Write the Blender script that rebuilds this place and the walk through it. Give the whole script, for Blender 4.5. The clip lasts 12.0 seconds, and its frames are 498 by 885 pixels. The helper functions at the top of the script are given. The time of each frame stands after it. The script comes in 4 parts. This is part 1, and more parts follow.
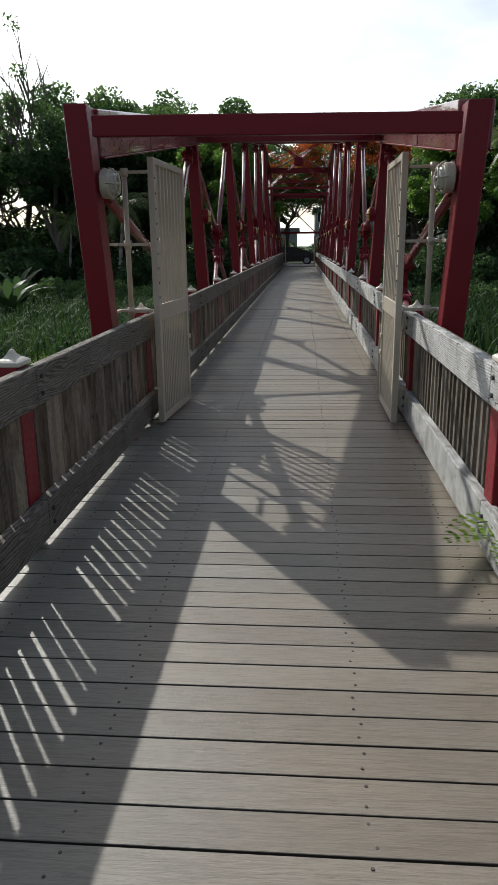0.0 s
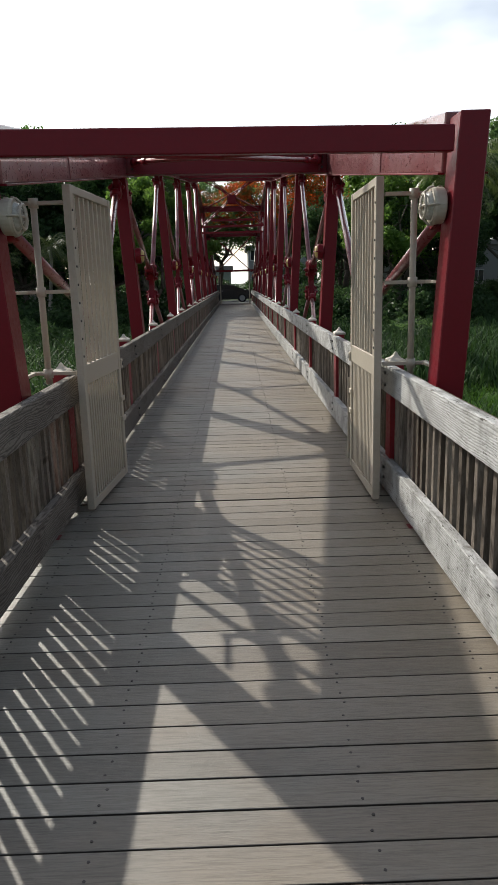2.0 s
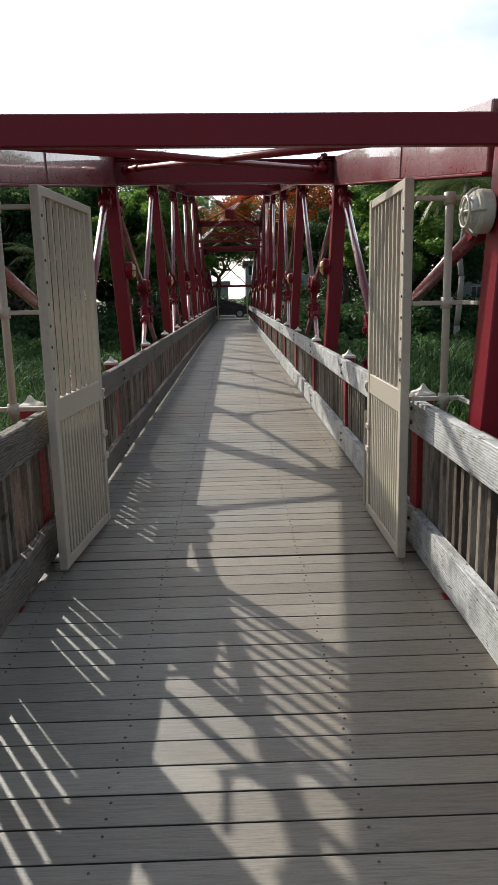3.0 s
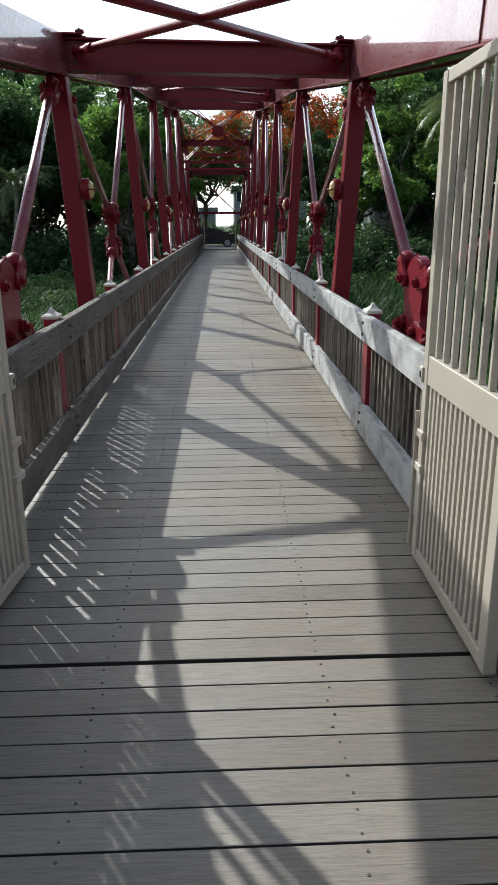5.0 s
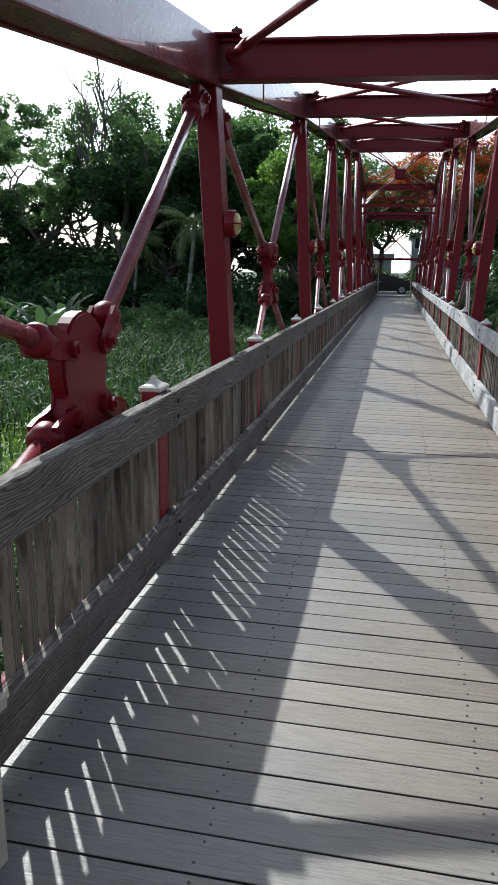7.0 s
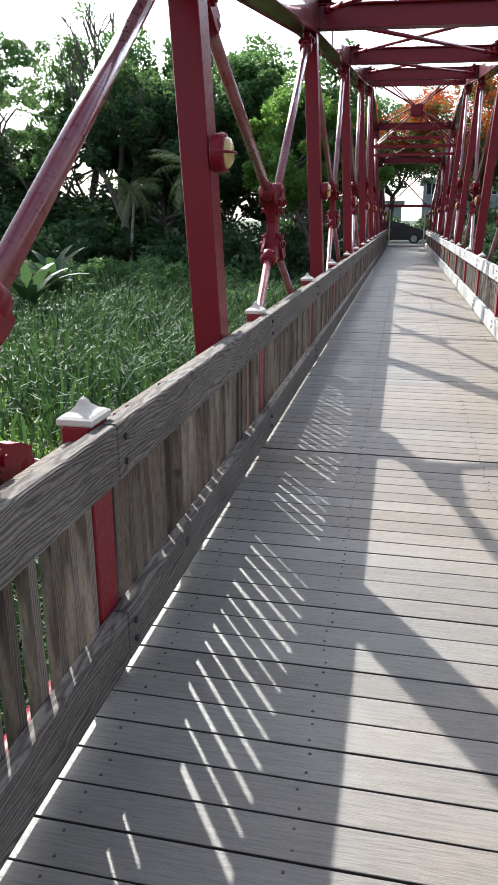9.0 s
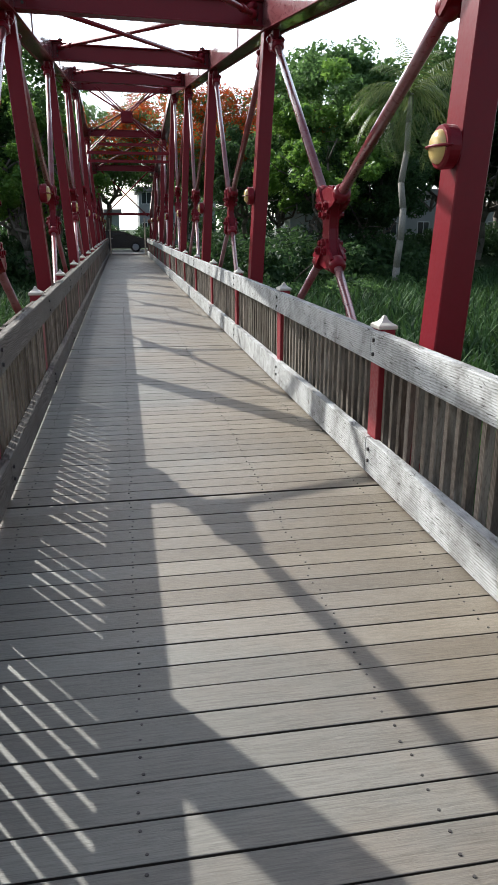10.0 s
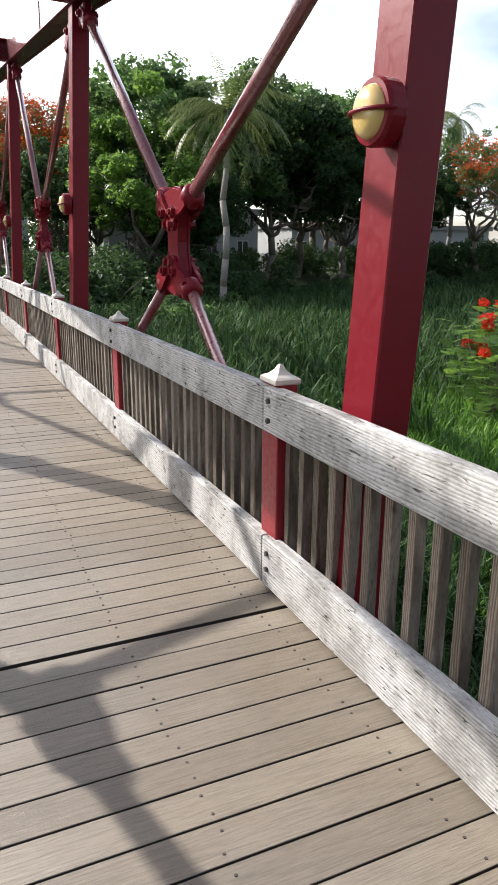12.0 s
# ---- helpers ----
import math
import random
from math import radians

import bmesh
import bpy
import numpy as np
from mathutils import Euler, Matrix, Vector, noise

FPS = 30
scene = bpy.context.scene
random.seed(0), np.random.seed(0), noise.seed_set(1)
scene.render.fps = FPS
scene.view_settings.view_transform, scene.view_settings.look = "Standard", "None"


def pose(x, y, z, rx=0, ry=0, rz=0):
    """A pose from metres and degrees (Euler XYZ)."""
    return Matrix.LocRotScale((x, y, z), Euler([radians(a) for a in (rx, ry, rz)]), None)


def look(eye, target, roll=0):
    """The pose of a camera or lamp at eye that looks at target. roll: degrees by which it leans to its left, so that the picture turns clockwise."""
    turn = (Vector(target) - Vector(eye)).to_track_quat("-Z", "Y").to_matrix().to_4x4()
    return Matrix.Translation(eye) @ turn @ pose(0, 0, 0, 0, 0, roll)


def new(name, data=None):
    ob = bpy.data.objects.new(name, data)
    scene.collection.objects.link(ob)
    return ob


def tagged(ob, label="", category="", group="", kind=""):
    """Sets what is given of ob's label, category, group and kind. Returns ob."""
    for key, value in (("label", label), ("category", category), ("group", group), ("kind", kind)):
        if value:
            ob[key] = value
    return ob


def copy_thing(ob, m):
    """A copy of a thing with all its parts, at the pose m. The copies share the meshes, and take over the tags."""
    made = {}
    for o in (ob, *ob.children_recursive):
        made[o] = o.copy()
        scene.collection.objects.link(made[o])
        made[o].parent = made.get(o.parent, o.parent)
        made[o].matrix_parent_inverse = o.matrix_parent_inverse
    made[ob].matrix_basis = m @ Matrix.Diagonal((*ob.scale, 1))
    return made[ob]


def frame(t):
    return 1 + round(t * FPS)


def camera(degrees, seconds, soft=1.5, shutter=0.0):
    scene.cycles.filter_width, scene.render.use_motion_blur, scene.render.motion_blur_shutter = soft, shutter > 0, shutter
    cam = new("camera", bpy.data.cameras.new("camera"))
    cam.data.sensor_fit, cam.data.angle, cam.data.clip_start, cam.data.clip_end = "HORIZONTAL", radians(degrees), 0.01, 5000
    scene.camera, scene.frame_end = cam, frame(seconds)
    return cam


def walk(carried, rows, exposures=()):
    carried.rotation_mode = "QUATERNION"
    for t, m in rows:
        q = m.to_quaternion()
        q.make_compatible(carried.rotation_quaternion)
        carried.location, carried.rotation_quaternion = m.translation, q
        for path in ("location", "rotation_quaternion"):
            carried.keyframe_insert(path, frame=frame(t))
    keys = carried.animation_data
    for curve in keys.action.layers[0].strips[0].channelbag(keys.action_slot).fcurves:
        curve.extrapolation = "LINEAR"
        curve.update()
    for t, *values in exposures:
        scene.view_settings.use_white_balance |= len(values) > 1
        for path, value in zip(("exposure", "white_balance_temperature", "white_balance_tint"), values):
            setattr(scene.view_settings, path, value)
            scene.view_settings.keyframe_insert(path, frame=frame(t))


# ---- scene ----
cam = camera(39.0, 12.0, 0.5)
PATH = [
    (0, (0.209, 0.849, 1.48), (0.061, 2.769, 0.941), -0.7),
    (0.5, (0.151, 1.133, 1.478), (0.159, 3.061, 0.945), 1.1),
    (1, (0.158, 1.388, 1.487), (0.159, 3.291, 0.872), -0.9),
    (1.5, (0.143, 1.674, 1.53), (0.085, 3.603, 1.005), -1.1),
    (2, (0.055, 2.003, 1.529), (0.079, 3.952, 1.084), -1.6),
    (2.5, (0.041, 2.399, 1.515), (0.077, 4.346, 1.057), -2.2),
    (2.7, (0.037, 2.55, 1.529), (0.066, 4.511, 1.135), -1.8),
    (4.3, (0.032, 3.934, 1.604), (0.118, 5.859, 1.071), 0.6),
    (4.5, (0.037, 4.143, 1.579), (0.127, 6.066, 1.038), 0.5),
    (5, (0.053, 4.546, 1.577), (0.123, 6.455, 0.985), -0.4),
    (5.5, (0.07, 4.979, 1.596), (0.111, 6.912, 1.085), 0.7),
    (6, (0.054, 5.41, 1.588), (0.141, 7.349, 1.104), 1.0),
    (6.5, (0.088, 5.824, 1.581), (-0.027, 7.76, 1.091), -1.0),
    (7, (0.043, 6.203, 1.562), (-0.338, 8.107, 1.086), 0.6),
    (7.2, (0.008, 6.354, 1.567), (-0.465, 8.234, 1.075), 1.1),
    (8.8, (-0.177, 7.545, 1.557), (-0.695, 9.394, 1.0), 0.3),
    (9, (-0.212, 7.7, 1.558), (-0.603, 9.566, 0.953), 0.0),
    (9.2, (-0.28, 7.9, 1.528), (-0.564, 9.802, 0.977), -0.5),
    (9.5, (-0.298, 8.125, 1.553), (-0.395, 10.038, 0.978), -1.4),
    (10, (-0.378, 8.507, 1.524), (-0.049, 10.392, 0.941), 0.0),
    (10.5, (-0.393, 8.834, 1.509), (0.319, 10.605, 0.911), -0.7),
    (11, (-0.299, 9.204, 1.516), (0.512, 10.951, 0.976), -0.5),
    (11.5, (-0.249, 9.606, 1.516), (0.597, 11.342, 0.997), 1.3),
    (12, (-0.15, 9.978, 1.491), (0.638, 11.737, 0.957), 0.3),
]
walk(cam, [(t, look(eye, target, roll)) for t, eye, target, roll in PATH],
     exposures=[(0, -0.26, 6450, 7), (0.5, -0.25, 6600, 7.5), (1.5, -0.11, 6650, 8), (2.5, 0.10, 6700, 8), (4.5, 0.32, 6050, 5.5), (5.5, 0.30, 6200, 6), (6.5, 0.30, 6350, 8), (7.0, 0.42, 5900, 6.5),
                (9.0, 1.18, 6150, 9.5), (9.5, 1.06, 6200, 9.5), (10.0, 0.58, 6200, 7), (10.5, 0.42, 6300, 9), (11.0, 0.64, 6550, 12), (12, 0.80, 6600, 12)])

# ---- world, sun ----
SUN_EL, SUN_AZ = 33.8, -34.6          # degrees; azimuth from +y, clockwise
world = bpy.data.worlds.new("sky")
scene.world = world
world.use_nodes = True
wn, wl = world.node_tree.nodes, world.node_tree.links
wn.clear()
w_out = wn.new("ShaderNodeOutputWorld")
w_bg = wn.new("ShaderNodeBackground")
w_bg.inputs["Strength"].default_value = 0.122
sky = wn.new("ShaderNodeTexSky")
sky.sky_type = "NISHITA"
sky.sun_disc = False
sky.sun_elevation, sky.sun_rotation = radians(SUN_EL), radians(SUN_AZ)
sky.air_density, sky.dust_density, sky.ozone_density = 1.0, 2.0, 1.0
w_tc = wn.new("ShaderNodeTexCoord")
w_map = wn.new("ShaderNodeMapping")
w_map.inputs["Scale"].default_value = (1.2, 1.2, 3.0)
w_noise = wn.new("ShaderNodeTexNoise")
w_noise.inputs["Scale"].default_value, w_noise.inputs["Detail"].default_value = 1.6, 5.0
w_ramp = wn.new("ShaderNodeValToRGB")
w_ramp.color_ramp.elements[0].position, w_ramp.color_ramp.elements[1].position = 0.34, 0.62
w_mix = wn.new("ShaderNodeMixRGB")
w_scale = wn.new("ShaderNodeMath")
w_scale.operation = "MULTIPLY"
w_scale.inputs[1].default_value = 0.85
w_sep = wn.new("ShaderNodeSeparateXYZ")
w_haze = wn.new("ShaderNodeMapRange")      # haze whitens the lower sky
for key, v in (("From Min", 0.05), ("From Max", 0.85), ("To Min", 1.0), ("To Max", 0.12)):
    w_haze.inputs[key].default_value = v
w_both = wn.new("ShaderNodeMath")
w_both.operation = "MULTIPLY"
w_dot = wn.new("ShaderNodeVectorMath")      # the hazy sky is brightest about the sun
w_dot.operation = "DOT_PRODUCT"
w_dot.inputs[1].default_value = (-0.472, 0.683, 0.556)
w_glow = wn.new("ShaderNodeMapRange")
for key, v in (("From Min", -0.3), ("From Max", 0.8), ("To Min", 0.30), ("To Max", 1.35)):
    w_glow.inputs[key].default_value = v
w_cloud = wn.new("ShaderNodeMixRGB")
w_cloud.blend_type = "MULTIPLY"
w_cloud.inputs["Fac"].default_value, w_cloud.inputs["Color1"].default_value = 1.0, (14.0, 14.3, 14.8, 1)
wl.new(w_tc.outputs["Generated"], w_dot.inputs[0])
wl.new(w_dot.outputs["Value"], w_glow.inputs["Value"])
wl.new(w_glow.outputs[0], w_cloud.inputs["Color2"])
wl.new(w_cloud.outputs["Color"], w_mix.inputs["Color2"])
wl.new(w_tc.outputs["Generated"], w_sep.inputs[0])
wl.new(w_sep.outputs["Z"], w_haze.inputs["Value"])
wl.new(w_haze.outputs[0], w_both.inputs[0])
wl.new(w_tc.outputs["Generated"], w_map.inputs["Vector"])
wl.new(w_map.outputs["Vector"], w_noise.inputs["Vector"])
wl.new(w_noise.outputs["Fac"], w_ramp.inputs["Fac"])
wl.new(w_ramp.outputs["Color"], w_scale.inputs[0])
wl.new(w_scale.outputs[0], w_both.inputs[1])
wl.new(w_both.outputs[0], w_mix.inputs["Fac"])
wl.new(sky.outputs["Color"], w_mix.inputs["Color1"])
wl.new(w_mix.outputs["Color"], w_bg.inputs["Color"])
wl.new(w_bg.outputs["Background"], w_out.inputs["Surface"])
sun = new("sun", bpy.data.lights.new("sun", "SUN"))
sun.data.energy, sun.data.angle, sun.data.color = 4.3, radians(0.6), (1.0, 0.965, 0.91)
sun.matrix_world = look((-8.5, 12.3, 10.0), (0, 0, 0))

# ---- materials ----
def node_mat(name):
    m = bpy.data.materials.new(name)
    m.use_nodes = True
    return m, m.node_tree.nodes, m.node_tree.links, m.node_tree.nodes["Principled BSDF"]


def ramp(nodes, links, fac, stops):
    r = nodes.new("ShaderNodeValToRGB")
    e = r.color_ramp.elements
    e[0].position, e[0].color = stops[0][0], (*stops[0][1], 1)
    e[1].position, e[1].color = stops[-1][0], (*stops[-1][1], 1)
    for p, c in stops[1:-1]:
        k = e.new(p)
        k.color = (*c, 1)
    links.new(fac, r.inputs["Fac"])
    return r.outputs["Color"]


def coords(nodes, links, scale, random_shift=True):
    """Object space coordinates, shifted for each object."""
    tc = nodes.new("ShaderNodeTexCoord")
    mp = nodes.new("ShaderNodeMapping")
    mp.inputs["Scale"].default_value = scale
    links.new(tc.outputs["Object"], mp.inputs["Vector"])
    if random_shift:
        info = nodes.new("ShaderNodeObjectInfo")
        mul = nodes.new("ShaderNodeMath")
        mul.operation = "MULTIPLY"
        mul.inputs[1].default_value = 57.0
        links.new(info.outputs["Random"], mul.inputs[0])
        links.new(mul.outputs[0], mp.inputs["Location"])
    return mp.outputs["Vector"]


def tex(nodes, links, vec, scale, detail=4.0, rough=0.55, distortion=0.0):
    n = nodes.new("ShaderNodeTexNoise")
    n.inputs["Scale"].default_value, n.inputs["Detail"].default_value = scale, detail
    n.inputs["Roughness"].default_value, n.inputs["Distortion"].default_value = rough, distortion
    links.new(vec, n.inputs["Vector"])
    return n.outputs["Fac"]


def blend(nodes, links, a, b, fac, kind="MIX"):
    m = nodes.new("ShaderNodeMixRGB")
    m.blend_type = kind
    for sock, v in (("Color1", a), ("Color2", b), ("Fac", fac)):
        if isinstance(v, (int, float)):
            m.inputs[sock].default_value = v
        elif isinstance(v, tuple):
            m.inputs[sock].default_value = (*v, 1)
        else:
            links.new(v, m.inputs[sock])
    return m.outputs["Color"]


def bump(nodes, links, bsdf, height, strength, distance=0.004):
    b = nodes.new("ShaderNodeBump")
    b.inputs["Strength"].default_value, b.inputs["Distance"].default_value = strength, distance
    links.new(height, b.inputs["Height"])
    links.new(b.outputs["Normal"], bsdf.inputs["Normal"])


def wood_mat(name, grain_axis, dark, mid, light, rough=0.85, patch=None, shift=True, lines=30.0, relief=0.6, waviness=30.0, vary=0.0, crack=0.0):
    """Weathered wood with raised, flame-shaped grain lines; patch: a colour that clings between worn streaks."""
    m, n, l, b = node_mat(name)
    sc = [1.0, 1.0, 1.0]
    sc[grain_axis] = 0.16
    vec = coords(n, l, tuple(sc), shift)
    wave = n.new("ShaderNodeTexWave")
    wave.wave_type, wave.bands_direction = "BANDS", ("Z" if grain_axis == 1 else "Y")
    for key, v in (("Scale", lines), ("Distortion", waviness), ("Detail", 2.5), ("Detail Scale", 0.42), ("Detail Roughness", 0.6)):
        wave.inputs[key].default_value = v
    l.new(vec, wave.inputs["Vector"])
    line = wave.outputs["Fac"]
    fine = tex(n, l, vec, 190.0, 3.0, 0.6)
    streak = tex(n, l, vec, 13.0, 4.0, 0.6)
    plain = coords(n, l, (1, 1, 1), shift)
    blot = tex(n, l, plain, 2.2, 4.0)
    knots = tex(n, l, plain, 7.0, 1.0)
    col = ramp(n, l, line, [(0.05, dark), (0.35, mid), (0.8, light)])
    col = blend(n, l, col, ramp(n, l, streak, [(0.3, mid), (0.7, light)]), 0.45)
    if patch:
        worn = tex(n, l, vec, 40.0, 6.0, 0.75)
        both = blend(n, l, worn, line, 0.3)
        col = blend(n, l, col, patch, ramp(n, l, both, [(0.40, (0, 0, 0)), (0.60, (0.9, 0.9, 0.9))]))
    col = blend(n, l, col, ramp(n, l, fine, [(0.34, (0.45, 0.43, 0.40)), (0.52, (1, 1, 1))]), 0.55, "MULTIPLY")
    col = blend(n, l, col, ramp(n, l, blot, [(0.3, (0.80, 0.78, 0.75)), (0.7, (1.08, 1.08, 1.08))]), 0.6, "MULTIPLY")
    col = blend(n, l, col, ramp(n, l, knots, [(0.74, (1, 1, 1)), (0.80, (0.35, 0.31, 0.27))]), 0.8, "MULTIPLY")
    if crack:
        split = tex(n, l, vec, 85.0, 3.0, 0.6, 0.6)
        col = blend(n, l, col, ramp(n, l, split, [(0.62, (1, 1, 1)), (0.66, (0.22, 0.20, 0.18))]), crack, "MULTIPLY")
        stain = tex(n, l, plain, 5.0, 5.0, 0.7)
        col = blend(n, l, col, ramp(n, l, stain, [(0.38, (0.62, 0.61, 0.60)), (0.56, (1, 1, 1))]), crack, "MULTIPLY")
    if vary:
        info = n.new("ShaderNodeObjectInfo")
        col = blend(n, l, col, ramp(n, l, info.outputs["Random"], [(0.0, (0.45, 0.42, 0.38)), (0.6, (1.0, 0.98, 0.95)), (1.0, (1.4, 1.38, 1.34))]), vary, "MULTIPLY")
    l.new(col, b.inputs["Base Color"])
    b.inputs["Roughness"].default_value = rough
    b.inputs["Specular IOR Level"].default_value = 0.25
    bump(n, l, b, blend(n, l, line, fine, 0.5), relief, 0.005)
    return m


def paint_mat(name, col, rough=0.35, dirt=(0.6, 0.55, 0.52), amount=0.18, coat=0.0, relief=0.15):
    m, n, l, b = node_mat(name)
    vec = coords(n, l, (1, 1, 1), True)
    big = tex(n, l, vec, 1.7, 5.0)
    small = tex(n, l, vec, 38.0, 4.0)
    c = blend(n, l, col, tuple(a * d for a, d in zip(col, dirt)), ramp(n, l, big, [(0.42, (0, 0, 0)), (0.75, (amount, amount, amount))]))
    c = blend(n, l, c, ramp(n, l, small, [(0.25, (0.8, 0.78, 0.76)), (0.6, (1, 1, 1))]), 0.5, "MULTIPLY")
    l.new(c, b.inputs["Base Color"])
    l.new(ramp(n, l, small, [(0.3, (rough * 0.8,) * 3), (0.75, (min(rough * 1.35, 1),) * 3)]), b.inputs["Roughness"])
    b.inputs["Coat Weight"].default_value = coat
    bump(n, l, b, blend(n, l, small, big, 0.4), relief, 0.003)
    return m


def leaf_mat(name, dark, light, through_col, rough=0.5, trans=0.42, spec=0.18):
    """Leaves: colour varies leaf by leaf, and light comes through."""
    m, n, l, b = node_mat(name)
    geo = n.new("ShaderNodeNewGeometry")
    tc = n.new("ShaderNodeTexCoord")
    clump = tex(n, l, tc.outputs["Object"], 0.45, 2.0)
    c1 = ramp(n, l, geo.outputs["Random Per Island"], [(0.0, dark), (1.0, light)])
    c = blend(n, l, c1, ramp(n, l, clump, [(0.3, (0.6, 0.66, 0.6)), (0.7, (1.15, 1.1, 1.0))]), 0.8, "MULTIPLY")
    l.new(c, b.inputs["Base Color"])
    b.inputs["Roughness"].default_value = rough
    b.inputs["Specular IOR Level"].default_value = spec
    tr = n.new("ShaderNodeBsdfTranslucent")
    l.new(blend(n, l, c, through_col, 0.5), tr.inputs["Color"])
    mix = n.new("ShaderNodeMixShader")
    mix.inputs[0].default_value = trans
    l.new(b.outputs[0], mix.inputs[1])
    l.new(tr.outputs[0], mix.inputs[2])
    l.new(mix.outputs[0], n["Material Output"].inputs["Surface"])
    return m


def deck_mat():
    m, n, l, b = node_mat("composite_deck")
    vec = coords(n, l, (0.05, 1, 1), True)
    fine = tex(n, l, vec, 150.0, 4.0, 0.75, 0.8)
    plain = coords(n, l, (1, 1, 1), True)
    big = tex(n, l, plain, 1.3, 5.0)
    spots = tex(n, l, plain, 9.0, 6.0, 0.7)
    info = n.new("ShaderNodeObjectInfo")
    c = ramp(n, l, info.outputs["Random"], [(0.0, (0.205, 0.183, 0.155)), (0.5, (0.238, 0.213, 0.182)), (1.0, (0.262, 0.238, 0.205))])
    c = blend(n, l, c, ramp(n, l, big, [(0.3, (0.82, 0.80, 0.77)), (0.7, (1.1, 1.1, 1.1))]), 0.7, "MULTIPLY")
    c = blend(n, l, c, ramp(n, l, fine, [(0.36, (0.55, 0.54, 0.53)), (0.58, (1.10, 1.10, 1.10))]), 0.6, "MULTIPLY")
    c = blend(n, l, c, ramp(n, l, spots, [(0.66, (1, 1, 1)), (0.8, (0.6, 0.57, 0.54))]), 0.7, "MULTIPLY")
    geo = n.new("ShaderNodeNewGeometry")
    sep = n.new("ShaderNodeSeparateXYZ")
    l.new(geo.outputs["Position"], sep.inputs[0])
    tint_noise = tex(n, l, geo.outputs["Position"], 0.55, 5.0, 0.6)
    wear_shade = n.new("ShaderNodeMath")          # tan wear and sunlit warmth painted towards +x, cool shade towards -x
    wear_shade.operation, wear_shade.inputs[1].default_value = "MULTIPLY_ADD", 0.11
    l.new(sep.outputs["X"], wear_shade.inputs[0])
    l.new(tint_noise, wear_shade.inputs[2])
    c = blend(n, l, c, (1.05, 0.985, 0.885), ramp(n, l, wear_shade.outputs[0], [(0.42, (0, 0, 0)), (0.66, (1, 1, 1))]), "MULTIPLY")
    # The left side's bluish shade, multiplied into the board colour.
    c = blend(n, l, c, (0.95, 1.0, 1.01), ramp(n, l, wear_shade.outputs[0], [(0.36, (1, 1, 1)), (0.5, (0, 0, 0))]), "MULTIPLY")
    l.new(c, b.inputs["Base Color"])
    b.inputs["Roughness"].default_value = 0.43
    b.inputs["Specular IOR Level"].default_value = 0.5
    bump(n, l, b, fine, 0.8, 0.0025)
    return m


M_DECK = deck_mat()
# Near-black board sides: the shade inside the gaps, put into the colour.
M_DECK_SIDE_SHADE = paint_mat("shaded_board_side", (0.045, 0.038, 0.031), 0.9)
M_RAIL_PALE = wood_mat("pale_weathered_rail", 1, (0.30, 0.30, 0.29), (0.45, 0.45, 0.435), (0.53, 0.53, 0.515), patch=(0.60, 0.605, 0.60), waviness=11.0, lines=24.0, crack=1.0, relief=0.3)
# Left rail: the same weathered wood, its colour darkened to stand for shade.
M_RAIL_SHADE = wood_mat("shaded_weathered_rail", 1, (0.035, 0.030, 0.026), (0.128, 0.108, 0.090), (0.25, 0.228, 0.20), lines=22.0, crack=0.4)
M_BALUSTER = wood_mat("brown_weathered_baluster", 2, (0.055, 0.042, 0.032), (0.15, 0.122, 0.098), (0.27, 0.235, 0.20), waviness=9.0, vary=0.9)
M_RED = paint_mat("oxide_red_paint", (0.17, 0.006, 0.014), 0.36, relief=0.06)
M_RED.node_tree.nodes["Principled BSDF"].inputs["Specular IOR Level"].default_value = 0.25
# Pale blotches: chalky fading plus the sky's reflection, mixed into the base colour.
M_RED_GLOSS = paint_mat("faded_red_paint_sky_sheen", (0.20, 0.030, 0.038), 0.30, dirt=(1.7, 7.0, 5.6), coat=0.8, amount=0.75, relief=0.03)
M_RED_POST = paint_mat("red_post_paint", (0.23, 0.008, 0.016), 0.5)
M_TAN = paint_mat("tan_gate_paint", (0.46, 0.41, 0.33), 0.45)
M_CAP = paint_mat("off_white_cap_paint", (0.62, 0.58, 0.50), 0.55)
M_STEEL = paint_mat("dull_screw_steel", (0.11, 0.10, 0.095), 0.55)
M_STEEL.node_tree.nodes["Principled BSDF"].inputs["Metallic"].default_value = 0.7
M_DARK = paint_mat("dark_bolt_iron", (0.05, 0.045, 0.042), 0.6)
M_GLASS_CREAM = paint_mat("cream_lamp_glass", (0.62, 0.45, 0.17), 0.22, coat=0.4)
M_GLASS_PALE = paint_mat("clouded_lamp_glass", (0.42, 0.41, 0.36), 0.25, coat=0.4)
M_BARK = wood_mat("tree_bark", 2, (0.06, 0.05, 0.04), (0.13, 0.11, 0.09), (0.21, 0.185, 0.16), shift=False)
M_PALM_BARK = wood_mat("palm_bark", 2, (0.16, 0.145, 0.12), (0.26, 0.24, 0.21), (0.34, 0.32, 0.29), shift=False)
M_LEAF = leaf_mat("leaf_green", (0.032, 0.076, 0.029), (0.118, 0.210, 0.076), (0.22, 0.37, 0.11), 0.45, 0.44, 0.2)
M_LEAF_BRIGHT = leaf_mat("leaf_bright_green", (0.065, 0.15, 0.03), (0.17, 0.30, 0.07), (0.32, 0.52, 0.09), 0.45, 0.46, 0.3)
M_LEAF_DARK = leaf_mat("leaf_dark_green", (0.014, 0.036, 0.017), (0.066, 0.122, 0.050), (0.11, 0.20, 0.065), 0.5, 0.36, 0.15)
M_FLOWER = leaf_mat("orange_red_blossom", (0.42, 0.045, 0.012), (0.62, 0.13, 0.02), (0.6, 0.12, 0.02))
